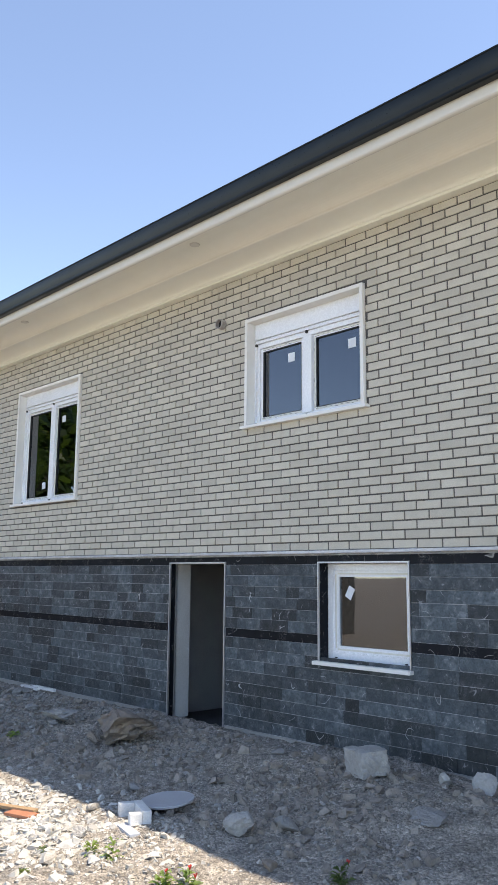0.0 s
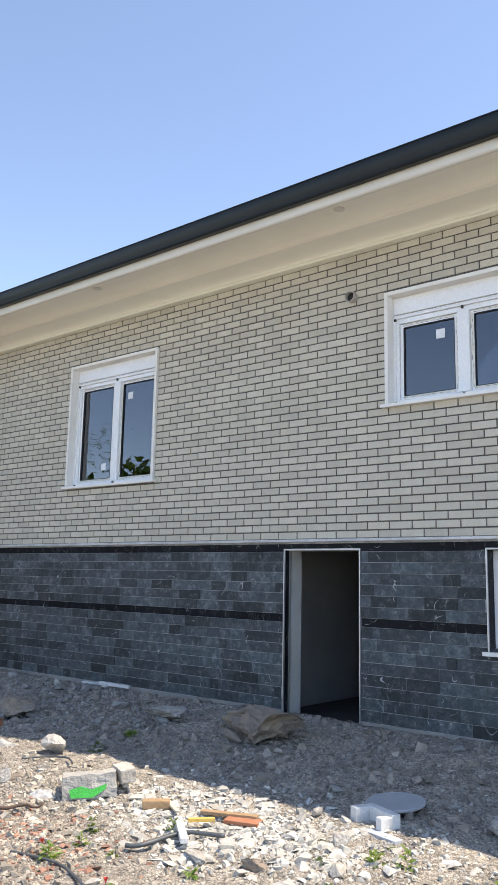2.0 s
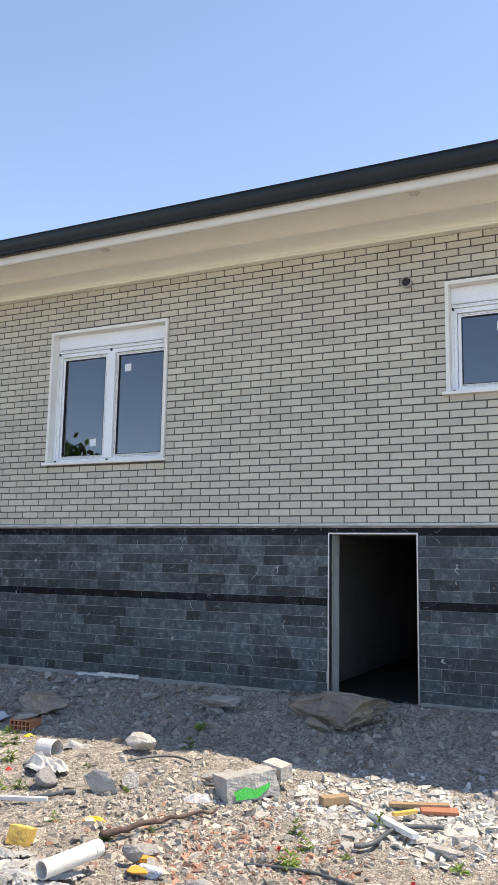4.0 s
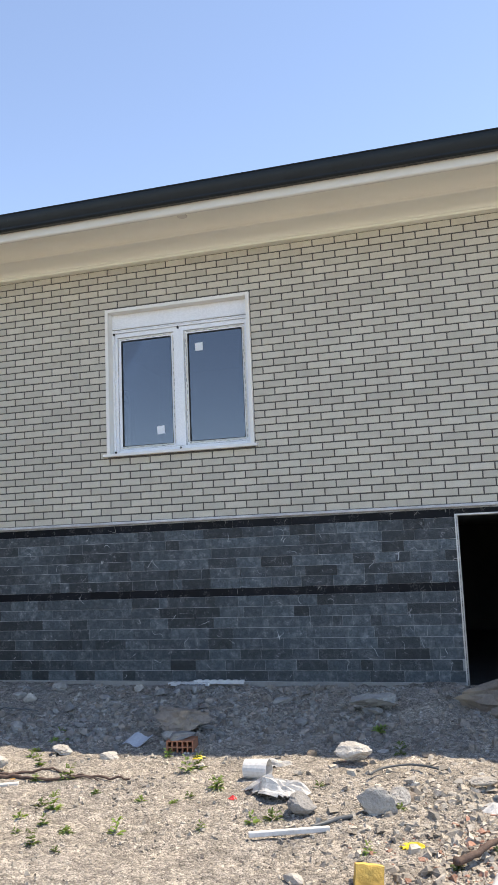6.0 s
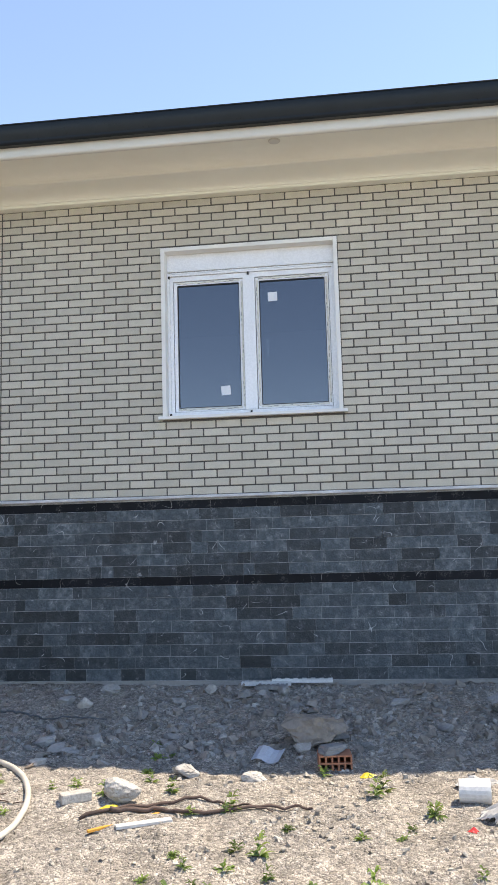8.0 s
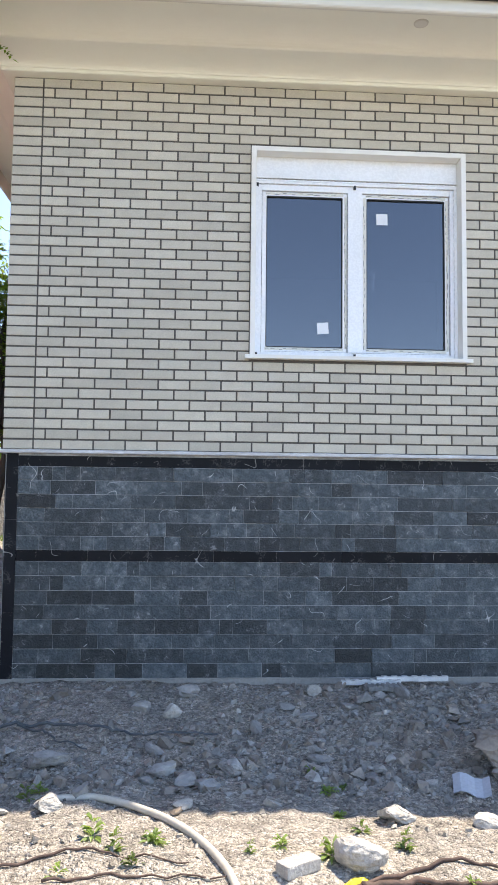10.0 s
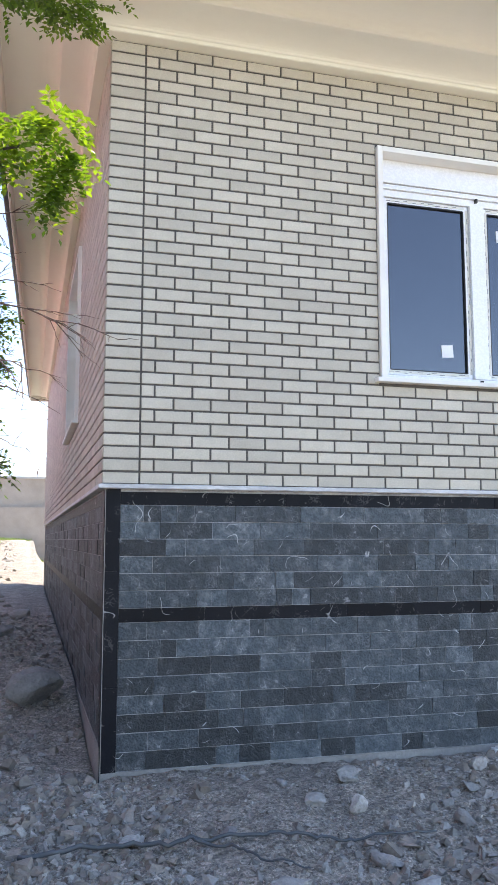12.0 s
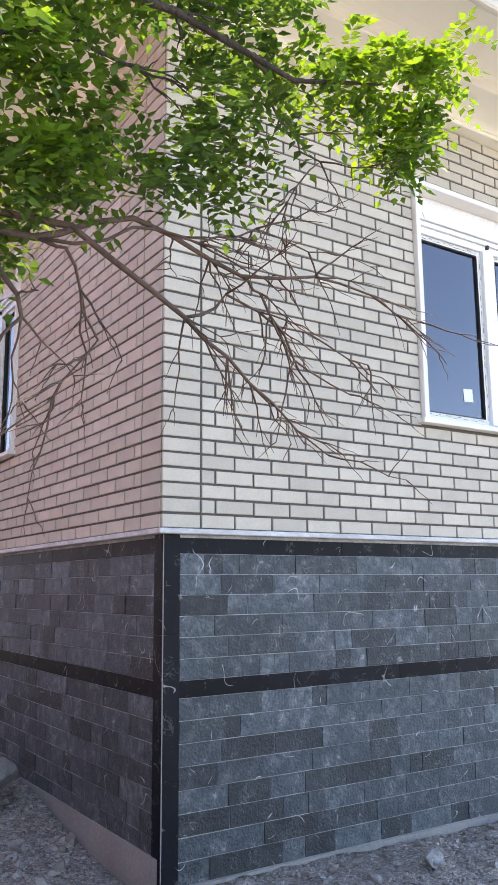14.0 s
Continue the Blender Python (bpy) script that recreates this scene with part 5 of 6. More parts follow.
weeds = []
for k in range(5):
    ob = part("weed", weed_mesh(k, 0.10, 20 + 5 * k, (0.6, 1.2, 0.9, 1.5, 0.4)[k]), WEED, label="small green leafy weed growing in dry dirt", category="weed", group="weeds in the dirt")
    weeds.append(ob)
spots = ((2.82, -3.45), (2.52, -3.23), (2.72, -3.01), (2.84, -3.08), (3.50, -2.83), (3.31, -2.87), (3.81, -3.22), (1.92, -2.37), (2.63, -2.50), (2.11, -1.58), (3.10, -1.93), (4.74, -1.84), (4.84, -2.80), (3.39, -2.31), (2.47, -3.47), (3.20, -3.68), (3.35, -3.30), (0.64, -1.75), (1.04, -2.29), (1.20, -2.24), (1.13, -2.42), (0.85, -2.48), (1.72, -2.32), (1.59, -2.36), (2.03, -1.64), (1.97, -1.45), (2.10, -2.10), (2.42, -2.58), (2.61, -2.56), (2.03, -1.93), (0.25, -1.64), (0.59, -1.80), (0.02, -1.33), (4.73, -3.36), (5.17, -3.46), (3.55, -2.70), (6.18, -3.13), (4.15, -2.98), (3.43, -2.22), (4.54, -1.31), (6.39, -3.09), (6.44, -2.68), (7.62, -2.41), (7.78, -2.37), (7.62, -2.83), (7.60, -2.20), (0.40, -1.95), (0.55, -2.20), (2.62, -3.60), (2.35, -3.30), (2.66, -3.42), (2.76, -3.62), (2.58, -3.36), (2.90, -3.30), (2.44, -3.08), (2.70, -3.22), (2.52, -3.52), (2.84, -3.75), (3.02, -3.62), (3.10, -3.40), (4.32, -2.50), (4.05, -3.05), (3.68, -2.55), (2.25, -2.25), (2.95, -2.75), (1.42, -2.62), (0.95, -2.20), (5.35, -3.30), (6.05, -2.95), (7.40, -2.60), (6.95, -3.05))
rw = random.Random(4)
for k, (x, y) in enumerate(spots):
    m = pose(x, y, height(x, y) - 0.004, 0, 0, rw.uniform(0, 360)) @ Matrix.Scale(rw.uniform(0.35, 0.85), 4)
    if k < 5:
        weeds[k].matrix_world = m
    else:
        copy_thing(weeds[k % 5], m).scale = m.to_scale()
for x, y in ((8.28, -2.40), (8.95, -1.80), (7.20, -3.38), (8.36, -2.31), (6.18, -3.34), (6.86, -3.53)):
    pp = settle(empty("poppy_plant", (0, 0, 0), "low poppy plant with red flowers in dry dirt", "poppy", group="poppies"), x, y, rw.uniform(0, 360), 0.004)
    part("foliage", weed_mesh(int(x * 50), 0.085, 36, 1.0), WEED, pp)
    for k in range(rw.choice((1, 2))):
        a, rr, zz = rw.uniform(0, 6.28), rw.uniform(0.02, 0.07), rw.uniform(0.06, 0.10)
        cx, cy = rr * math.cos(a), rr * math.sin(a)
        g = Geo()
        for q in range(5):
            b0 = q * 1.257
            p = [(cx, cy, zz - 0.012)] + [(cx + 0.012 * math.cos(b0 + o), cy + 0.012 * math.sin(b0 + o), zz + 0.010 + 0.004 * (q % 2)) for o in (-0.6, 0, 0.6)]
            g.add(p, [(0, 1, 2), (0, 2, 3)])
        fl = part("flower", g, PETAL, pp, "red poppy flower")
        part("stem", Geo().tube([(cx * 0.3, cy * 0.3, 0), (cx, cy, zz - 0.012)], 0.002, 5), WEED, fl)


def leaflets(g, centre, along, droop, rng, size=0.034, pairs=5):
    """One pinnate leaf: pairs of oval leaflets along a drooping stalk."""
    d = along.normalized()
    side = d.cross(Vector((0, 0, 1)))
    side = side.normalized() if side.length > 0.05 else Vector((1, 0, 0))
    for i in range(pairs * 2 + 1):
        t = (i // 2 + 1) / (pairs + 1)
        c = centre + d * size * pairs * 0.62 * t + Vector((0, 0, -droop * t * t))
        out = d * 0.3 + side * (1 if i % 2 else -1) + Vector((rng.uniform(-0.3, 0.3), rng.uniform(-0.3, 0.3), rng.uniform(-0.6, 0.3)))
        if i == pairs * 2:
            out = d + Vector((0, 0, -0.3))
        out.normalize()
        w = out.cross(Vector((rng.uniform(-0.4, 0.4), rng.uniform(-0.4, 0.4), 1))).normalized()
        l, ww = size * rng.uniform(0.8, 1.25), size * rng.uniform(0.26, 0.36)
        up = Vector((0, 0, 0.25 * ww))
        g.add([c, c + out * l * 0.4 - w * ww + up, c + out * l * 0.45, c + out * l * 0.4 + w * ww + up, c + out * l], [(0, 1, 2), (0, 2, 3), (1, 4, 2), (2, 4, 3)])


def limb(g, p0, p1, r0, r1, rng, sag=0.1, n=7, sides=7):
    """A crooked tapering limb; returns its points."""
    pts = []
    for i in range(n + 1):
        t = i / n
        q = p0.lerp(p1, t) + Vector((0, 0, sag * 4 * t * (1 - t)))
        if 0 < i < n:
            q += Vector((rng.gauss(0, 1), rng.gauss(0, 1), rng.gauss(0, 1))) * min(1.6, (p1 - p0).length) * 0.018
        pts.append(q)
    g.tube(pts, [r0 + (r1 - r0) * i / n for i in range(n + 1)], sides)
    return pts


def twigs(g, pts, rng, count, length, r, depth=2, down=0.2, ahead=None):
    """Side twigs along a limb, forking again."""
    for _ in range(count):
        i = rng.randrange(max(1, len(pts) // 3), len(pts))
        p = pts[i]
        d = (pts[i] - pts[i - 1]).normalized()
        v = (d + Vector((rng.gauss(0, 0.55), rng.gauss(0, 0.55), rng.gauss(-down, 0.4)))).normalized()
        q = limb(g, p, p + v * length * rng.uniform(0.5, 1.2), r, r * 0.35, rng, 0.02 * length, 5, 5)
        if depth > 1:
            twigs(g, q, rng, 3, length * 0.45, r * 0.55, depth - 1, down)


def cloud(g, centres, per, spread, rng, size=0.034, pairs=5):
    for c, s in centres:
        for _ in range(int(per * s)):
            off = Vector((rng.gauss(0, 1), rng.gauss(0, 1), rng.gauss(0, 0.75))) * spread * s
            leaflets(g, Vector(c) + off, Vector((off.x + rng.gauss(0, 0.1), off.y + rng.gauss(0, 0.1), rng.uniform(-0.15, 0.1))), rng.uniform(0.02, 0.07), rng, size, pairs)


# the tree whose branches hang before the corner of the house
rt = random.Random(12)
t2 = empty("locust_tree", (0, 0, 0), "young leafy locust tree with drooping bare lower twigs", "tree")
root = Vector((-3.0, -2.1, height(-3.0, -2.1) - 0.05))
wood = Geo()
top = Vector((-2.85, -2.0, 3.6))
tp = limb(wood, root, top, 0.11, 0.05, rt, 0, 9, 12)
part("trunk", wood, BARK, t2, smooth=True)
ends = [((-0.46, -2.05, 2.78), 3.0), ((-0.80, -2.0, 2.85), 3.1), ((-0.95, -1.8, 3.0), 3.0), ((-1.1, -2.0, 2.62), 2.6), ((-1.35, -1.7, 2.9), 2.8), ((-1.0, -2.1, 3.05), 3.1), ((-2.4, -1.2, 4.2), 3.5), ((-3.4, -2.6, 4.3), 3.5), ((-2.0, -2.9, 3.9), 3.4), ((-3.6, -1.5, 3.6), 3.2), ((-2.6, -2.0, 4.8), 3.6), ((-1.7, -1.6, 3.7), 3.4), ((-0.35, -0.5, 4.38), 3.9)]
for e, z in ends:
    br = Geo()
    s = Vector((-2.9, -2.05, min(3.4, z - 0.75)))
    q = limb(br, s, Vector(e), 0.023, 0.004, rt, 0.10, 9, 8)
    twigs(br, q[:-2] if e[0] > -0.5 else q, rt, 7, 0.14 if e[0] > -1.2 else 0.32, 0.004, 2, 0.1)
    part("limb", br, BARK, t2, smooth=True)
bare = (
    ((-2.9, -2.05, 2.1), (-1.26, 2.23), (-1.06, 2.32), (-0.80, 2.25), (-0.52, 2.29), (-0.26, 2.24)),
    ((-2.9, -2.05, 2.15), (-1.19, 2.27), (-0.94, 2.13), (-0.78, 2.01), (-0.57, 1.87)),
    ((-1.26, -1.95, 2.23), (-1.06, 2.30), (-0.91, 2.30), (-0.76, 2.37), (-0.56, 2.36)),
    ((-0.80, -1.95, 2.25), (-0.75, 2.22), (-0.66, 2.08), (-0.50, 2.02)),
    ((-1.26, -1.95, 2.23), (-1.18, 2.19), (-1.13, 2.05), (-1.22, 1.92)),
    ((-2.9, -2.0, 2.1), (-1.34, 2.18), (-1.28, 2.07), (-1.34, 1.98)),
    ((-0.94, -1.95, 2.13), (-0.84, 2.20), (-0.62, 2.15), (-0.44, 2.10)),
    ((-0.80, -2.0, 2.75), (-0.69, 2.66), (-0.57, 2.59), (-0.67, 2.46)),
)
for k, (s, *way) in enumerate(bare):
    br, pts = Geo(), [Vector(s)]
    for x, z in way:
        step = Vector((x, -1.95, z))
        for i in range(1, 4):
            q = pts[-1].lerp(step, 1 / (4 - i))
            pts.append(q + Vector((rt.gauss(0, 0.008), rt.gauss(0, 0.008), rt.gauss(0, 0.008))) if i < 3 else step)
    n = len(pts)
    thick = 0.009 if s[0] < -2 else 0.004
    br.tube(pts, [thick + (0.0016 - thick) * i / (n - 1) for i in range(n)], 7)
    near = pts[3:] if s[0] < -2 else pts
    twigs(br, near, rt, 13 if k < 3 else 8, 0.19, 0.0027, 2, 0.22)
    part("bare_limb", br, TWIG, t2, "bare greyish lower branch", smooth=True)
# tip and eave tufts carry their sunlight in the leaf colour
tip = Geo()
cloud(tip, [((-0.40, -2.1, 2.82), 0.8), ((-0.33, -2.0, 2.74), 0.6), ((-0.37, -2.0, 2.64), 0.28), ((-0.56, -2.05, 2.78), 0.7), ((-1.3, -2.05, 2.55), 0.5), ((-1.2, -2.1, 2.75), 0.4), ((-1.25, -2.05, 2.36), 0.5)], 74, 0.062, rt, 0.028)
cloud(tip, [((-0.28, -0.45, 4.40), 0.8), ((-0.45, -0.6, 4.35), 0.7), ((-0.6, -0.8, 4.25), 0.7)], 95, 0.11, rt)
part("young_leaves", tip, LEAF_SUNLIT, t2, "branch tip leaves coloured bright yellow-green as if sunlit")
cr = Geo()
cloud(cr, [((-0.80, -1.98, 2.82), 1.1), ((-0.88, -2.0, 2.58), 0.8), ((-0.86, -2.0, 2.98), 1.0), ((-1.05, -2.0, 2.86), 0.9), ((-0.95, -2.0, 2.44), 0.5), ((-1.18, -2.0, 2.46), 0.7), ((-1.30, -2.0, 2.32), 0.7), ((-1.38, -2.0, 2.62), 0.8), ((-1.36, -1.9, 2.22), 0.4), ((-1.5, -1.9, 2.4), 0.7)], 62, 0.080, rt, 0.029)
cloud(cr, [(e, 1.6) for e, z in ends[6:-1]] + [((-2.9, -2.0, 4.4), 2.2), ((-3.3, -2.2, 3.6), 1.8), ((-2.3, -2.2, 3.6), 1.6)], 60, 0.19, rt, 0.042, 4)
part("crown", cr, LEAF, t2, "fresh yellow-green pinnate leaves")

# the tree in the side yard
t1 = empty("yard_tree", (0, 0, 0), "slender dark-trunked tree with feathery green crown", "tree")
bx, by = -0.95, 3.6
bz = height(bx, by) - 0.04
tk = Geo()
tp = limb(tk, Vector((bx, by, bz)), Vector((bx + 0.17, by + 0.06, 3.5)), 0.085, 0.022, rt, 0, 6, 12)
twigs(tk, tp[3:5], rt, 26, 0.24, 0.007, 2, -0.2)
part("trunk", tk, BARK, t1, smooth=True)
heads = []
for k in range(13):
    a, ln, z0 = k * 2.4, rt.uniform(0.40, 0.85), 2.15 + 0.07 * k
    s = Vector((bx + 0.10, by + 0.05, min(z0, 2.75)))
    e = s + Vector((math.cos(a) * ln * 0.5 - 0.26, math.sin(a) * ln, 0.10 + 0.13 * k))
    g = Geo()
    q = limb(g, s, e, 0.028, 0.007, rt, 0.06, 6, 7)
    twigs(g, q, rt, 6, 0.35, 0.005, 2, 0.0)
    part("limb", g, BARK, t1, smooth=True)
    heads += [(tuple(e), 1.0), (tuple(q[4]), 0.8)]
g = Geo()
q = limb(g, Vector((bx + 0.10, by + 0.05, 2.7)), Vector((bx + 0.16, by, 4.15)), 0.03, 0.006, rt, 0, 8, 7)
twigs(g, q, rt, 8, 0.30, 0.005, 2, -0.4)
part("limb", g, BARK, t1, smooth=True)
# whole crown in the brightened leaf colour, to look sunlit within the house shade
cr = Geo()
cloud(cr, [(h, s * 0.6) for h, s in heads], 44, 0.13, rt, 0.055, 4)
cloud(cr, [((-1.23, 3.60, 4.44), 1.0), ((-1.38, 3.80, 4.00), 1.0), ((-1.07, 3.40, 3.88), 0.9), ((-0.86, 3.60, 3.63), 0.7), ((-1.30, 3.70, 3.38), 1.0), ((-0.79, 3.60, 3.26), 0.6), ((bx - 0.8, by, 3.5), 1.2), ((bx - 0.5, by, 4.2), 0.8), ((bx - 1.0, by + 0.2, 3.1), 1.0)], 120, 0.13, rt, 0.055, 4)
part("crown", cr, LEAF_SUNLIT, t1, "feathery leaves coloured bright green as if sunlit")


def far_tree(name, x, y, z, h, spread, seed, label, mat, n=900, trunk=0.12, cone=False, leaf=0.16):
    """A tree with trunk, limbs and a crown of loose leaf tufts."""
    rng = random.Random(seed)
    t = empty(name, (0, 0, 0), label, "tree")
    g = Geo()
    p = limb(g, Vector((x, y, z - 0.1)), Vector((x, y, z + h * 0.8)), trunk, trunk * 0.3, rng, 0, 8, 8)
    part("trunk", g, BARK, t)
    c = Geo()
    boughs = Geo()
    for k in range(24):
        zz = rng.uniform(0.22, 1.0)
        rad = spread * ((1.05 - zz) * 1.1 if cone else math.sqrt(max(0.05, 1 - (2 * (zz - 0.6)) ** 2)))
        a = k * 2.4
        e = Vector((x + math.cos(a) * rad, y + math.sin(a) * rad, z + h * zz))
        boughs.tube([(x, y, z + h * zz * 0.8), e], [trunk * 0.25, 0.01], 5)
        for _ in range(n // 24):
            o = Vector((rng.gauss(0, 1), rng.gauss(0, 1), rng.gauss(0, 0.7))) * spread * 0.24
            d = Vector((rng.gauss(0, 1), rng.gauss(0, 1), rng.gauss(0, 1))).normalized()
            u = d.orthogonal().normalized() * leaf * rng.uniform(0.5, 1.1)
            v = d.cross(u).normalized() * leaf * rng.uniform(0.3, 0.6)
            q = e.lerp(Vector((x, y, e.z)), rng.random() * 0.7) + o
            c.add([q - u, q - v, q + u, q + v], [(0, 1, 2), (0, 2, 3)])
    part("boughs", boughs, BARK, t)
    part("crown", c, mat, t)
    return t


# ---- boundary walls, neighbours and distance ----
ROUGHCAST = surface("rough_cast_render", (0.085, 0.078, 0.068), (0.20, 0.182, 0.158), 9, 0.95, 1.0, 28, stain=(0.24, 0.225, 0.20), stain_scale=1.5, stain_amount=0.5)
COPING = surface("white_coping", (0.40, 0.385, 0.355), (0.52, 0.50, 0.465), 5, 0.85, 0.3, 50)
PINK = surface("pink_house_paint", (0.62, 0.20, 0.25), (0.68, 0.24, 0.29), 2.0, 0.8, 0.15, 50, stain=(0.58, 0.18, 0.24), stain_scale=0.6, stain_amount=0.5)
REDPAINT = surface("dark_red_paint", (0.36, 0.06, 0.08), (0.44, 0.09, 0.11), 4, 0.75, 0.2, 50)
FARWALL = surface("tan_render", (0.34, 0.275, 0.215), (0.44, 0.365, 0.295), 1.2, 0.9, 0.4, 20, stain=(0.28, 0.24, 0.2), stain_scale=0.5, stain_amount=0.6)
gritty(ROUGHCAST, ((16, 0.4, 0.02, 2.0), (45, 0.3, 0.01, 5.0)))
POSTRED = surface("orange_red_paint", (0.46, 0.12, 0.08), (0.54, 0.16, 0.11), 4, 0.75, 0.2, 50)
TILE = surface("orange_roof_tiles", (0.40, 0.15, 0.08), (0.50, 0.22, 0.12), 6, 0.85, 0.5, 12)


def slanted(points, thick, mat, name, label, parent=None, category="wall", kind="structure"):
    """A wall along (x, y, bottom, top) stations."""
    g = Geo()
    for x, y, b, t in points:
        g.v += [(x, y, b), (x - thick, y, b), (x - thick, y, t), (x, y, t)]
    for i in range(len(points) - 1):
        k = 4 * i
        for a, b in ((0, 3), (3, 2), (2, 1), (1, 0)):
            g.f.append((k + a, k + 4 + a, k + 4 + b, k + b))
    k = 4 * (len(points) - 1)
    g.f += [(0, 3, 2, 1), (k, k + 1, k + 2, k + 3)]
    return part(name, g, mat, parent, label, category=category, kind=kind)


st = [(-4.2, -14, -0.4, 1.75), (-4.0, 0, 0.0, 1.85), (-3.50, 7, 0.1, 1.98), (-2.95, 14, 0.3, 2.13), (-1.98, 30, 0.9, 2.95)]
slanted(st, 0.28, ROUGHCAST, "wall_boundary", "rough-cast grey boundary wall of the yard")
slanted([(x + 0.06, y, t + 0.004, t + 0.10) for x, y, b, t in st], 0.40, COPING, "coping", "whitish concrete coping on the boundary wall", category="coping")
slanted([(x - 0.5, y, t - 0.6, t + 0.30) for x, y, b, t in st[2:]], 0.2, REDPAINT, "wall_red", "dark red painted wall behind the boundary wall")
gp = empty("gate_post", (-2.24, 33.4, 1.3), "orange-red painted gate post at the wall's end", "post")
part("shaft", Geo().box(-0.44, -0.3, 0, 0.44, 0.3, 2.12, bevel=0.03), POSTRED, gp)
part("cap", Geo().box(-0.47, -0.33, 2.122, 0.47, 0.33, 2.22, bevel=0.03), POSTRED, gp)
ch = empty("red_chimney", (-4.06, 26, 1.2), "round crimson masonry chimney with a crenellated crown", "chimney")


def turned(profile, sides=28):
    """A solid of revolution from (radius, height) pairs."""
    return Geo().tube([(0, 0, z) for q, z in profile], [q for q, z in profile], sides)


part("shaft", turned([(0.50, 0), (0.50, 1.62), (0.56, 1.66), (0.56, 1.76), (0.50, 1.80), (0.50, 1.98)]), REDPAINT, ch)
part("collar", turned([(0.52, 1.985), (0.60, 2.10), (0.64, 2.12), (0.64, 2.20), (0.60, 2.22), (0.66, 2.36), (0.68, 2.40)]), REDPAINT, ch)
part("drum", turned([(0.64, 2.405), (0.64, 3.10), (0.66, 3.12), (0.66, 3.18), (0.52, 3.18)]), REDPAINT, ch)
for k in range(10):
    mm = Matrix.Rotation(2 * math.pi * k / 10, 4, "Z")
    part("merlon", Geo().box(0.50, -0.12, 3.182, 0.66, 0.12, 3.38, mm, 0.02), REDPAINT, ch)
    part("loophole", Geo().box(0.60, -0.05, 2.72, 0.645, 0.05, 2.86, mm), RUBBER, ch, "dark square loophole")
part("wall_end", Geo().box(-6, 46, 0.2, 16, 46.3, 3.49), FARWALL, label="tan rendered wall closing the far end of the yard", kind="structure", category="wall")
part("wall_end_upper", Geo().box(-6, 46.4, 0.2, 16, 46.7, 5.25), FARWALL, label="higher tan rendered wall behind the first", kind="structure", category="wall")
part("wall_end_cap", Geo().box(-6.1, 46.3, 5.254, 16.1, 46.8, 5.39), COPING, label="thin coping on the far wall", kind="structure", category="coping")


def house(x0, y0, x1, y1, h, roof_h, mat, label, wins, eave=0.6):
    t = empty("house", (0, 0, 0), label, "house")
    part("walls", Geo().box(x0, y0, -0.2, x1, y1, h), mat, t)
    g = Geo()
    e = eave
    cx, cy = (x0 + x1) / 2, (y0 + y1) / 2
    g.add([(x0 - e, y0 - e, h), (x1 + e, y0 - e, h), (x1 + e, y1 + e, h), (x0 - e, y1 + e, h), (x0 - e, y0 - e, h + 0.15), (x1 + e, y0 - e, h + 0.15), (x1 + e, y1 + e, h + 0.15), (x0 - e, y1 + e, h + 0.15), (cx, cy, h + roof_h)], [(3, 2, 1, 0), (0, 1, 5, 4), (1, 2, 6, 5), (2, 3, 7, 6), (3, 0, 4, 7), (4, 5, 8), (5, 6, 8), (6, 7, 8), (7, 4, 8)])
    part("roof", g, TILE, t, "orange tiled roof")
    for y, z in wins:
        w = part("window", Geo().box(x1 + 0.002, y - 0.6, z, x1 + 0.07, y + 0.6, z + 1.3, bevel=0.01), PVC, t)
        part("pane", Geo().box(x1 + 0.072, y - 0.5, z + 0.1, x1 + 0.08, y + 0.5, z + 1.2), RUBBER, w)
    return t


house(-18, -1.5, -7.6, 14.5, 7.3, 2.2, PINK, "tall pink painted neighbouring house behind the wall", ((-0.2, 4.6), (8.5, 1.6), (8.5, 4.6), (12, 4.6)), 0.9)
house(-16, 62, -6, 72, 4.6, 1.8, COPING, "low pale house with orange roof in the distance", ())
far_tree("conifer", -7.0, -4.6, -0.05, 7.6, 1.6, 31, "tall dark green tree reflected in the windows", LEAF_DARK, 9000, 0.16, True, 0.34)
far_tree("small_tree", -5.2, -7.2, -0.05, 4.4, 1.5, 32, "small round green tree in the front yard", LEAF_DARK, 6000, 0.10, False, 0.17)
far_tree("garden_tree", -5.6, 27.0, 0.5, 3.9, 1.8, 33, "bushy green tree behind the boundary wall", LEAF, 2000, 0.12, False, 0.16)
far_tree("garden_tree", -4.2, 34.0, 0.5, 4.0, 1.9, 34, "bushy green tree behind the boundary wall", LEAF, 2000, 0.12, False, 0.17)
far_tree("garden_tree", -9.5, 20.0, 0.4, 5.0, 2.0, 35, "green garden tree behind the boundary wall", LEAF, 1500, 0.12, False, 0.2)
far_tree("garden_tree", -5.9, 3.0, 0.2, 5.4, 0.6, 36, "light green slender tree between the wall and the pink house", LEAF, 1300, 0.07, False, 0.09)
for k, (x, y) in enumerate(((-2.5, 60), (0.5, 62), (2.2, 58))):
    rq = random.Random(50 + k)
    g = Geo()
    p = limb(g, Vector((x, y, 0)), Vector((x, y, 7.0)), 0.12, 0.03, rq, 0, 6, 6)
    twigs(g, p, rq, 16, 1.6, 0.022, 3, -0.7)
    part("bare_tree", g, TWIG, label="distant bare tree beyond the far wall", category="tree")
grass = Geo()
rq = random.Random(8)
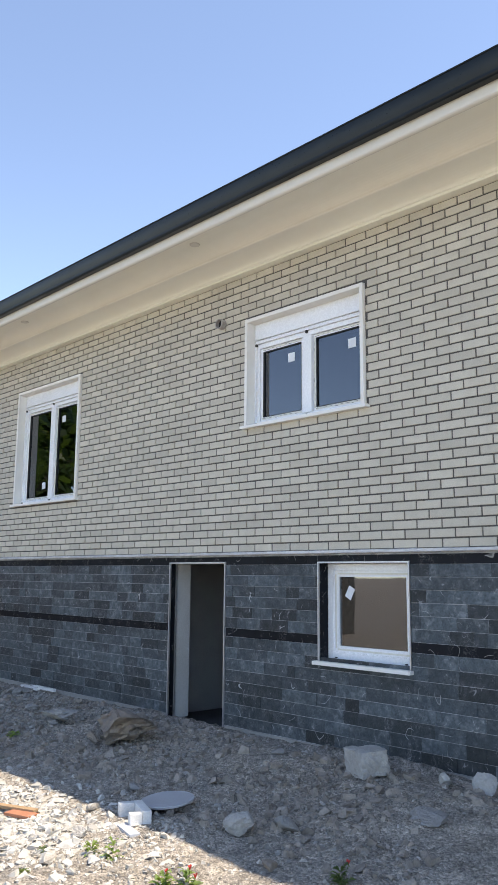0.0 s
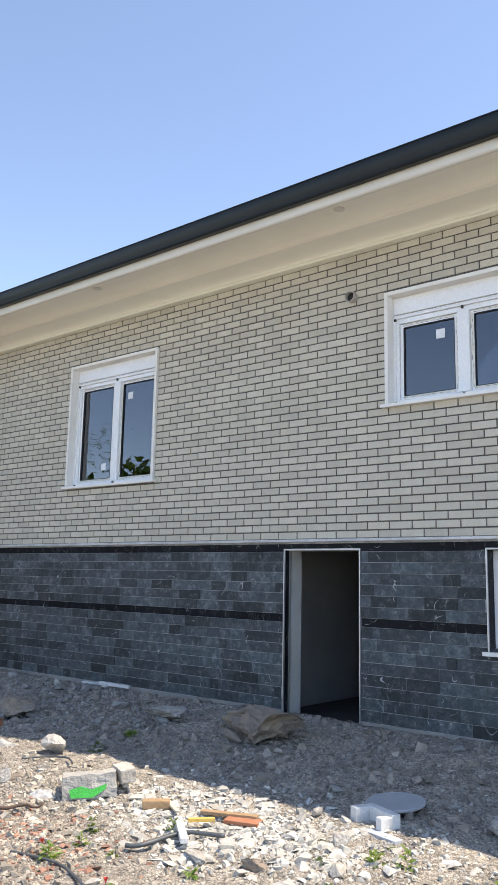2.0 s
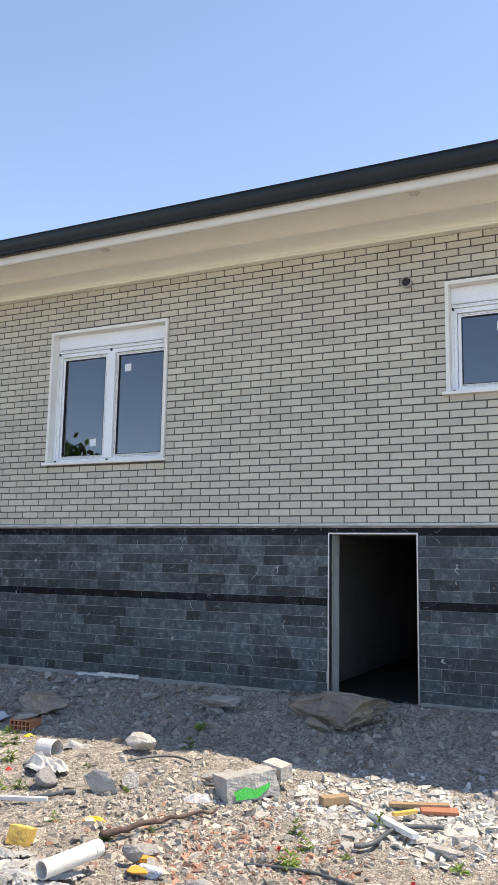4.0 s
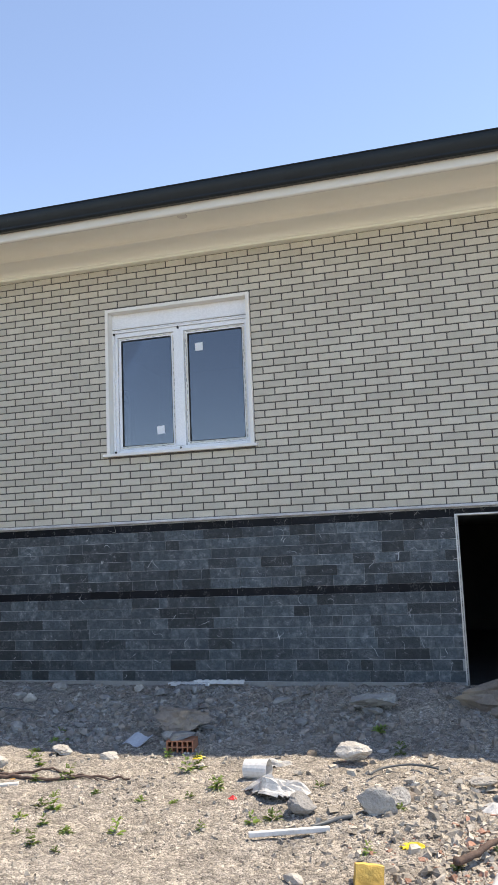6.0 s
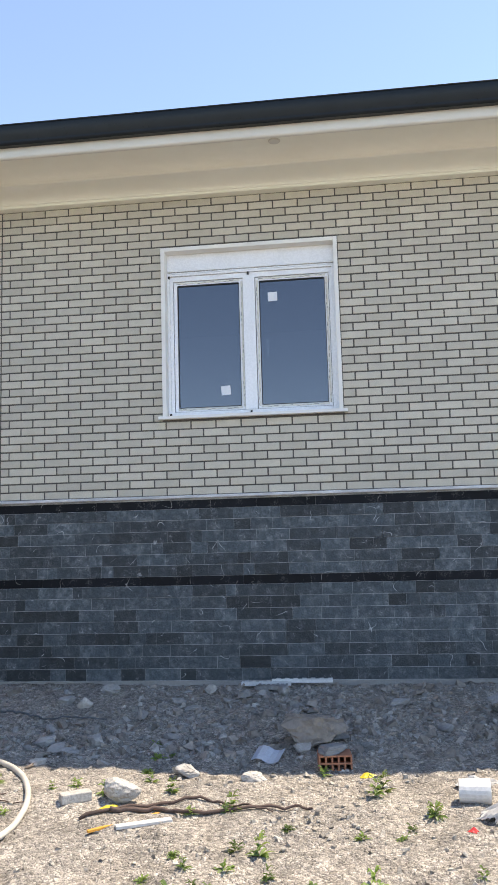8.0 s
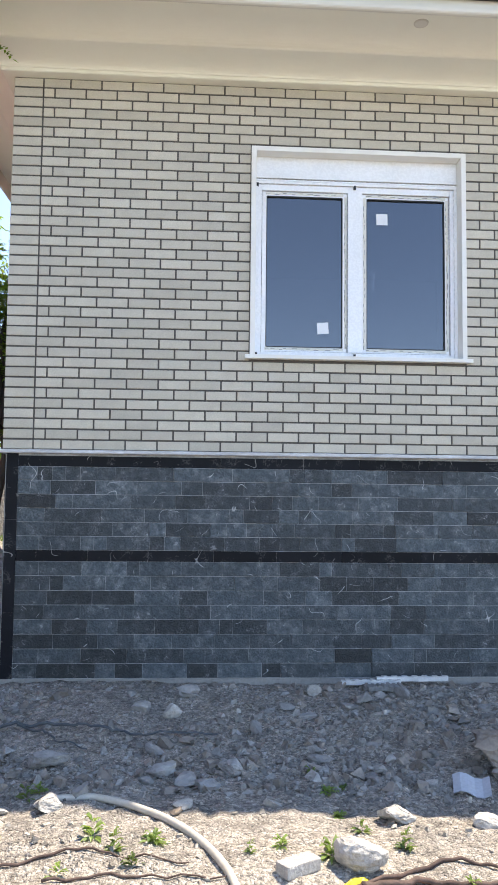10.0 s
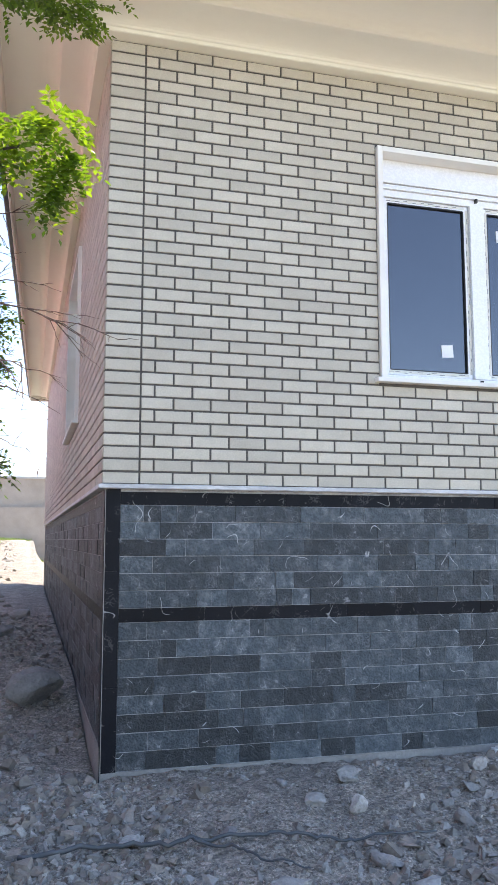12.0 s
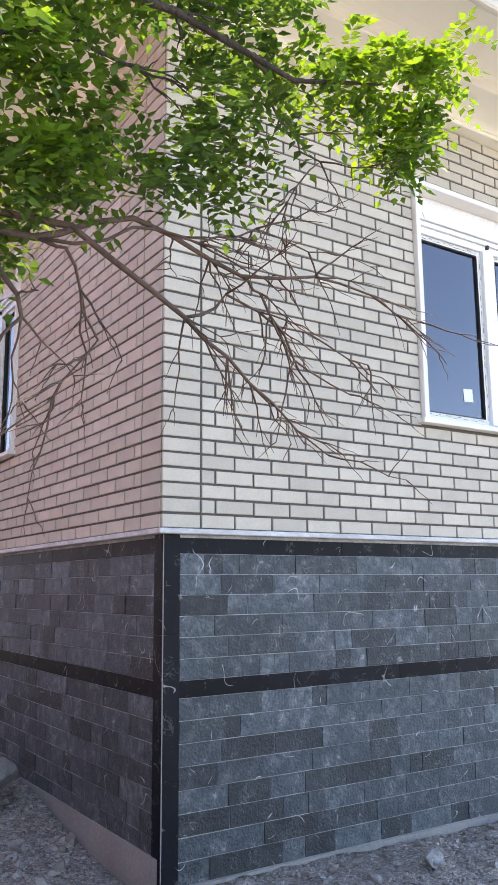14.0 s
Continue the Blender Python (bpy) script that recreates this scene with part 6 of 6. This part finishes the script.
for _ in range(4000):
    if rq.random() < 0.55:
        y = rq.uniform(9, 40)
        x = np.interp(y, [0, 7, 14, 30, 46], [-4.0, -3.50, -2.95, -1.98, -1.3]) + abs(rq.gauss(0, 0.28)) + 0.08
    else:
        x, y = rq.uniform(-2.6, 8), 45.9 - abs(rq.gauss(0, 1.2))
    z, a, hh = height(x, y), rq.uniform(0, 6.28), rq.uniform(0.04, 0.17)
    w = Vector((math.cos(a), math.sin(a), 0)) * 0.016
    c = Vector((x, y, z - 0.01))
    tip = c + Vector((rq.uniform(-0.1, 0.1), rq.uniform(-0.1, 0.1), hh))
    grass.add([c - w, c + w, tip], [(0, 1, 2)])
part("grass", grass, WEED, label="tufts of grass along the yard walls", kind="stuff", category="grass")
for k, z in enumerate((8.6, 9.2, 9.9)):
    pts = [(-30 + 6 * i, 44 + 0.4 * k, z + 0.35 * ((i - 5) / 5) ** 2) for i in range(11)]
    part("power_line", Geo().tube(pts, 0.012, 5), RUBBER, label="thin overhead power cable in the distance", category="cable", group="overhead cables")
for x in (-30, 30):
    up = empty("utility_pole", (x, 44.4, 0), "plain utility pole carrying the cables", "pole")
    part("pole", Geo().tube([(0, 0, -0.3), (0, 0, 10.6)], [0.14, 0.09], 10), CEMENT, up)
    part("crossarm", Geo().box(-0.06, -0.8, 8.5, 0.06, 0.8, 8.6).box(-0.06, -0.8, 9.9, 0.06, 0.8, 10.0), METAL, up)


# ---- bricks and slates, piece by piece ----
PIECES = {}


def piece_mesh(name, l, h, depth, cut, mat):
    key = (name, round(l, 3), round(h, 3))
    if key not in PIECES:
        l, h = key[1], key[2]
        v = [(sx * (l / 2 - i), y, sz * (h / 2 - i)) for y, i in ((depth, 0), (cut, 0), (0, cut)) for sx, sz in ((-1, -1), (1, -1), (1, 1), (-1, 1))]
        f = [(8, 9, 10, 11)]
        for r in (0, 4):
            f += [(r + k, r + (k + 1) % 4, r + 4 + (k + 1) % 4, r + 4 + k) for k in range(4)]
        me = Geo().add(v, f).mesh(name)
        me.materials.append(mat)
        PIECES[key] = me
    return PIECES[key]


def lay(name, parent, pieces, m, mat, depth, cut, joint, first, rest_label):
    """pieces: (u centre, z centre, length, height, set-back). The first ones are objects of their own, the others one joined part."""
    rest = Geo()
    for i, (u, z, l, h, d) in enumerate(pieces):
        me = piece_mesh(name, l - joint[0], h - joint[1], depth, cut, mat)
        pm = m @ Matrix.Translation((u, d, z))
        if i < first:
            ob = new(name, me)
            ob.parent = parent
            ob.matrix_world = pm
        else:
            rest.add([p.co for p in me.vertices], [tuple(f.vertices) for f in me.polygons], pm)
    if rest.v:
        part(name + "work", rest, mat, parent, rest_label, kind="stuff")


def minus(spans, a, b):
    out = []
    for s, e in spans:
        if b <= s or a >= e:
            out.append((s, e))
        else:
            out += [p for p in ((s, a), (b, e)) if p[1] - p[0] > 0.03]
    return out


def brick_rows(u_end, holes, sign):
    rng = random.Random(5)
    ps = []
    for r in range(37):
        z = BRICK_TOP - 0.0726 * (r + 0.5)
        joints = [0.0, 0.213] + [0.405 - (0.111 if r % 2 else 0.0) + 0.2227 * k for k in range(int(u_end / 0.2227) + 1)]
        for s, e in zip(joints, joints[1:]):
            for a, b in cut_all(s, e, z, holes):
                if a < u_end:
                    ps.append((sign * (a + b) / 2, z + rng.uniform(-0.0008, 0.0008), b - a, 0.0726, 0.0 + rng.uniform(0, 0.0022)))
    ps.sort(key=lambda p: abs(p[0]))
    return ps


def cut_all(s, e, z, holes):
    spans = [(s, e)]
    for a, b, c, d in holes:
        if c - 0.045 < z < d + 0.018:
            spans = minus(spans, a, b)
    return spans


lay("brick", wall_front, brick_rows(LENGTH, [WIN_L, WIN_R], 1), FRONT, BRICK, 0.014, 0.0025, (0.0115, 0.0115), 300, "pale grey-beige facing bricks")
side_hole = (-WIN_SIDE[1], -WIN_SIDE[0], WIN_SIDE[2], WIN_SIDE[3])
lay("brick", wall_left, [(p[0] - 0.016, *p[1:]) for p in brick_rows(DEPTH, [side_hole], -1)], SIDE, BRICK, 0.014, 0.0025, (0.0115, 0.0115), 300, "pale grey-beige facing bricks")


def slate_rows(u_end, holes, sign, seed):
    rng = random.Random(seed)
    ps = []
    rows = [1.733 - 0.0968 * (k + 0.5) for k in range(6)] + [1.075 - 0.0999 * (k + 0.5) for k in range(8)]
    for k, z in enumerate(rows):
        h = 0.0968 if k < 6 else 0.0999
        u = 0.112
        run = rng.uniform(0.08, 0.3)
        while u < u_end:
            e = u + run
            for a, b in cut_all(u, e, z, [(q[0], q[1], q[2] + 0.05, q[3]) for q in holes]):
                ps.append((sign * (a + b) / 2, z, b - a, h, 0.025 - rng.choice((0, 0, 0.001, 0.002, 0.003, 0.004)) + rng.uniform(0, 0.001)))
            u = e
            run = rng.choice((0.15, 0.2, 0.25, 0.3, 0.3, 0.3, 0.4, 0.1)) + rng.uniform(-0.015, 0.015)
    ps.sort(key=lambda p: abs(p[0]))
    return ps


def band_rows(u_end, holes, sign):
    rng = random.Random(9)
    ps = []
    for z, h in ((1.7705, 0.075), (1.1135, 0.077)):
        u = 0.112
        while u < u_end:
            e = u + rng.uniform(0.4, 0.62)
            for a, b in cut_all(u, e, z, holes):
                ps.append((sign * (a + b) / 2, z, b - a, h, 0.025))
            u = e
    if sign > 0:
        for a, b, c, d in holes:
            ps.append(((a + b) / 2, (d + 1.808) / 2 + 0.001, b - a, 1.808 - d - 0.002, 0.025))
    return ps


low = [WIN_B, (DOOR[0], DOOR[1], 0.0, DOOR[3])]
lay("slate_tile", plinth_front, slate_rows(LENGTH, low, 1, 3), FRONT, SLATE, 0.012, 0.0012, (0.0022, 0.0040), 300, "dark grey slate tiles")
lay("slate_tile", plinth_left, slate_rows(DEPTH, [], -1, 4), SIDE, SLATE, 0.012, 0.0012, (0.0022, 0.0040), 150, "dark grey slate tiles")
lay("granite_strip", plinth_front, band_rows(LENGTH, low, 1), FRONT, BAND, 0.012, 0.0008, (0.0012, 0.0012), 90, "black polished bands")
lay("granite_strip", plinth_left, band_rows(DEPTH, [], -1), SIDE, BAND, 0.012, 0.0008, (0.0012, 0.0012), 60, "black polished bands")
for m, sg, par in ((FRONT, 1, plinth_front), (SIDE, -1, plinth_left)):
    for a, b in ((0.08, 0.72), (0.721, 1.36), (1.361, 1.822)):
        g = Geo().box(*sorted((sg * 0.0305, sg * 0.1115))[:1], 0.022, a, sorted((sg * 0.0305, sg * 0.1115))[1], 0.036, b, bevel=0.0015)
        part("corner_strip", Geo().add(g.v, g.f, m), BAND, par, "black polished corner strip")
part("corner_trim", Geo().box(0.0255, 0.0255, 0.1, 0.030, 0.030, 1.822), PLASTER, plinth_front, "thin aluminium corner bead")
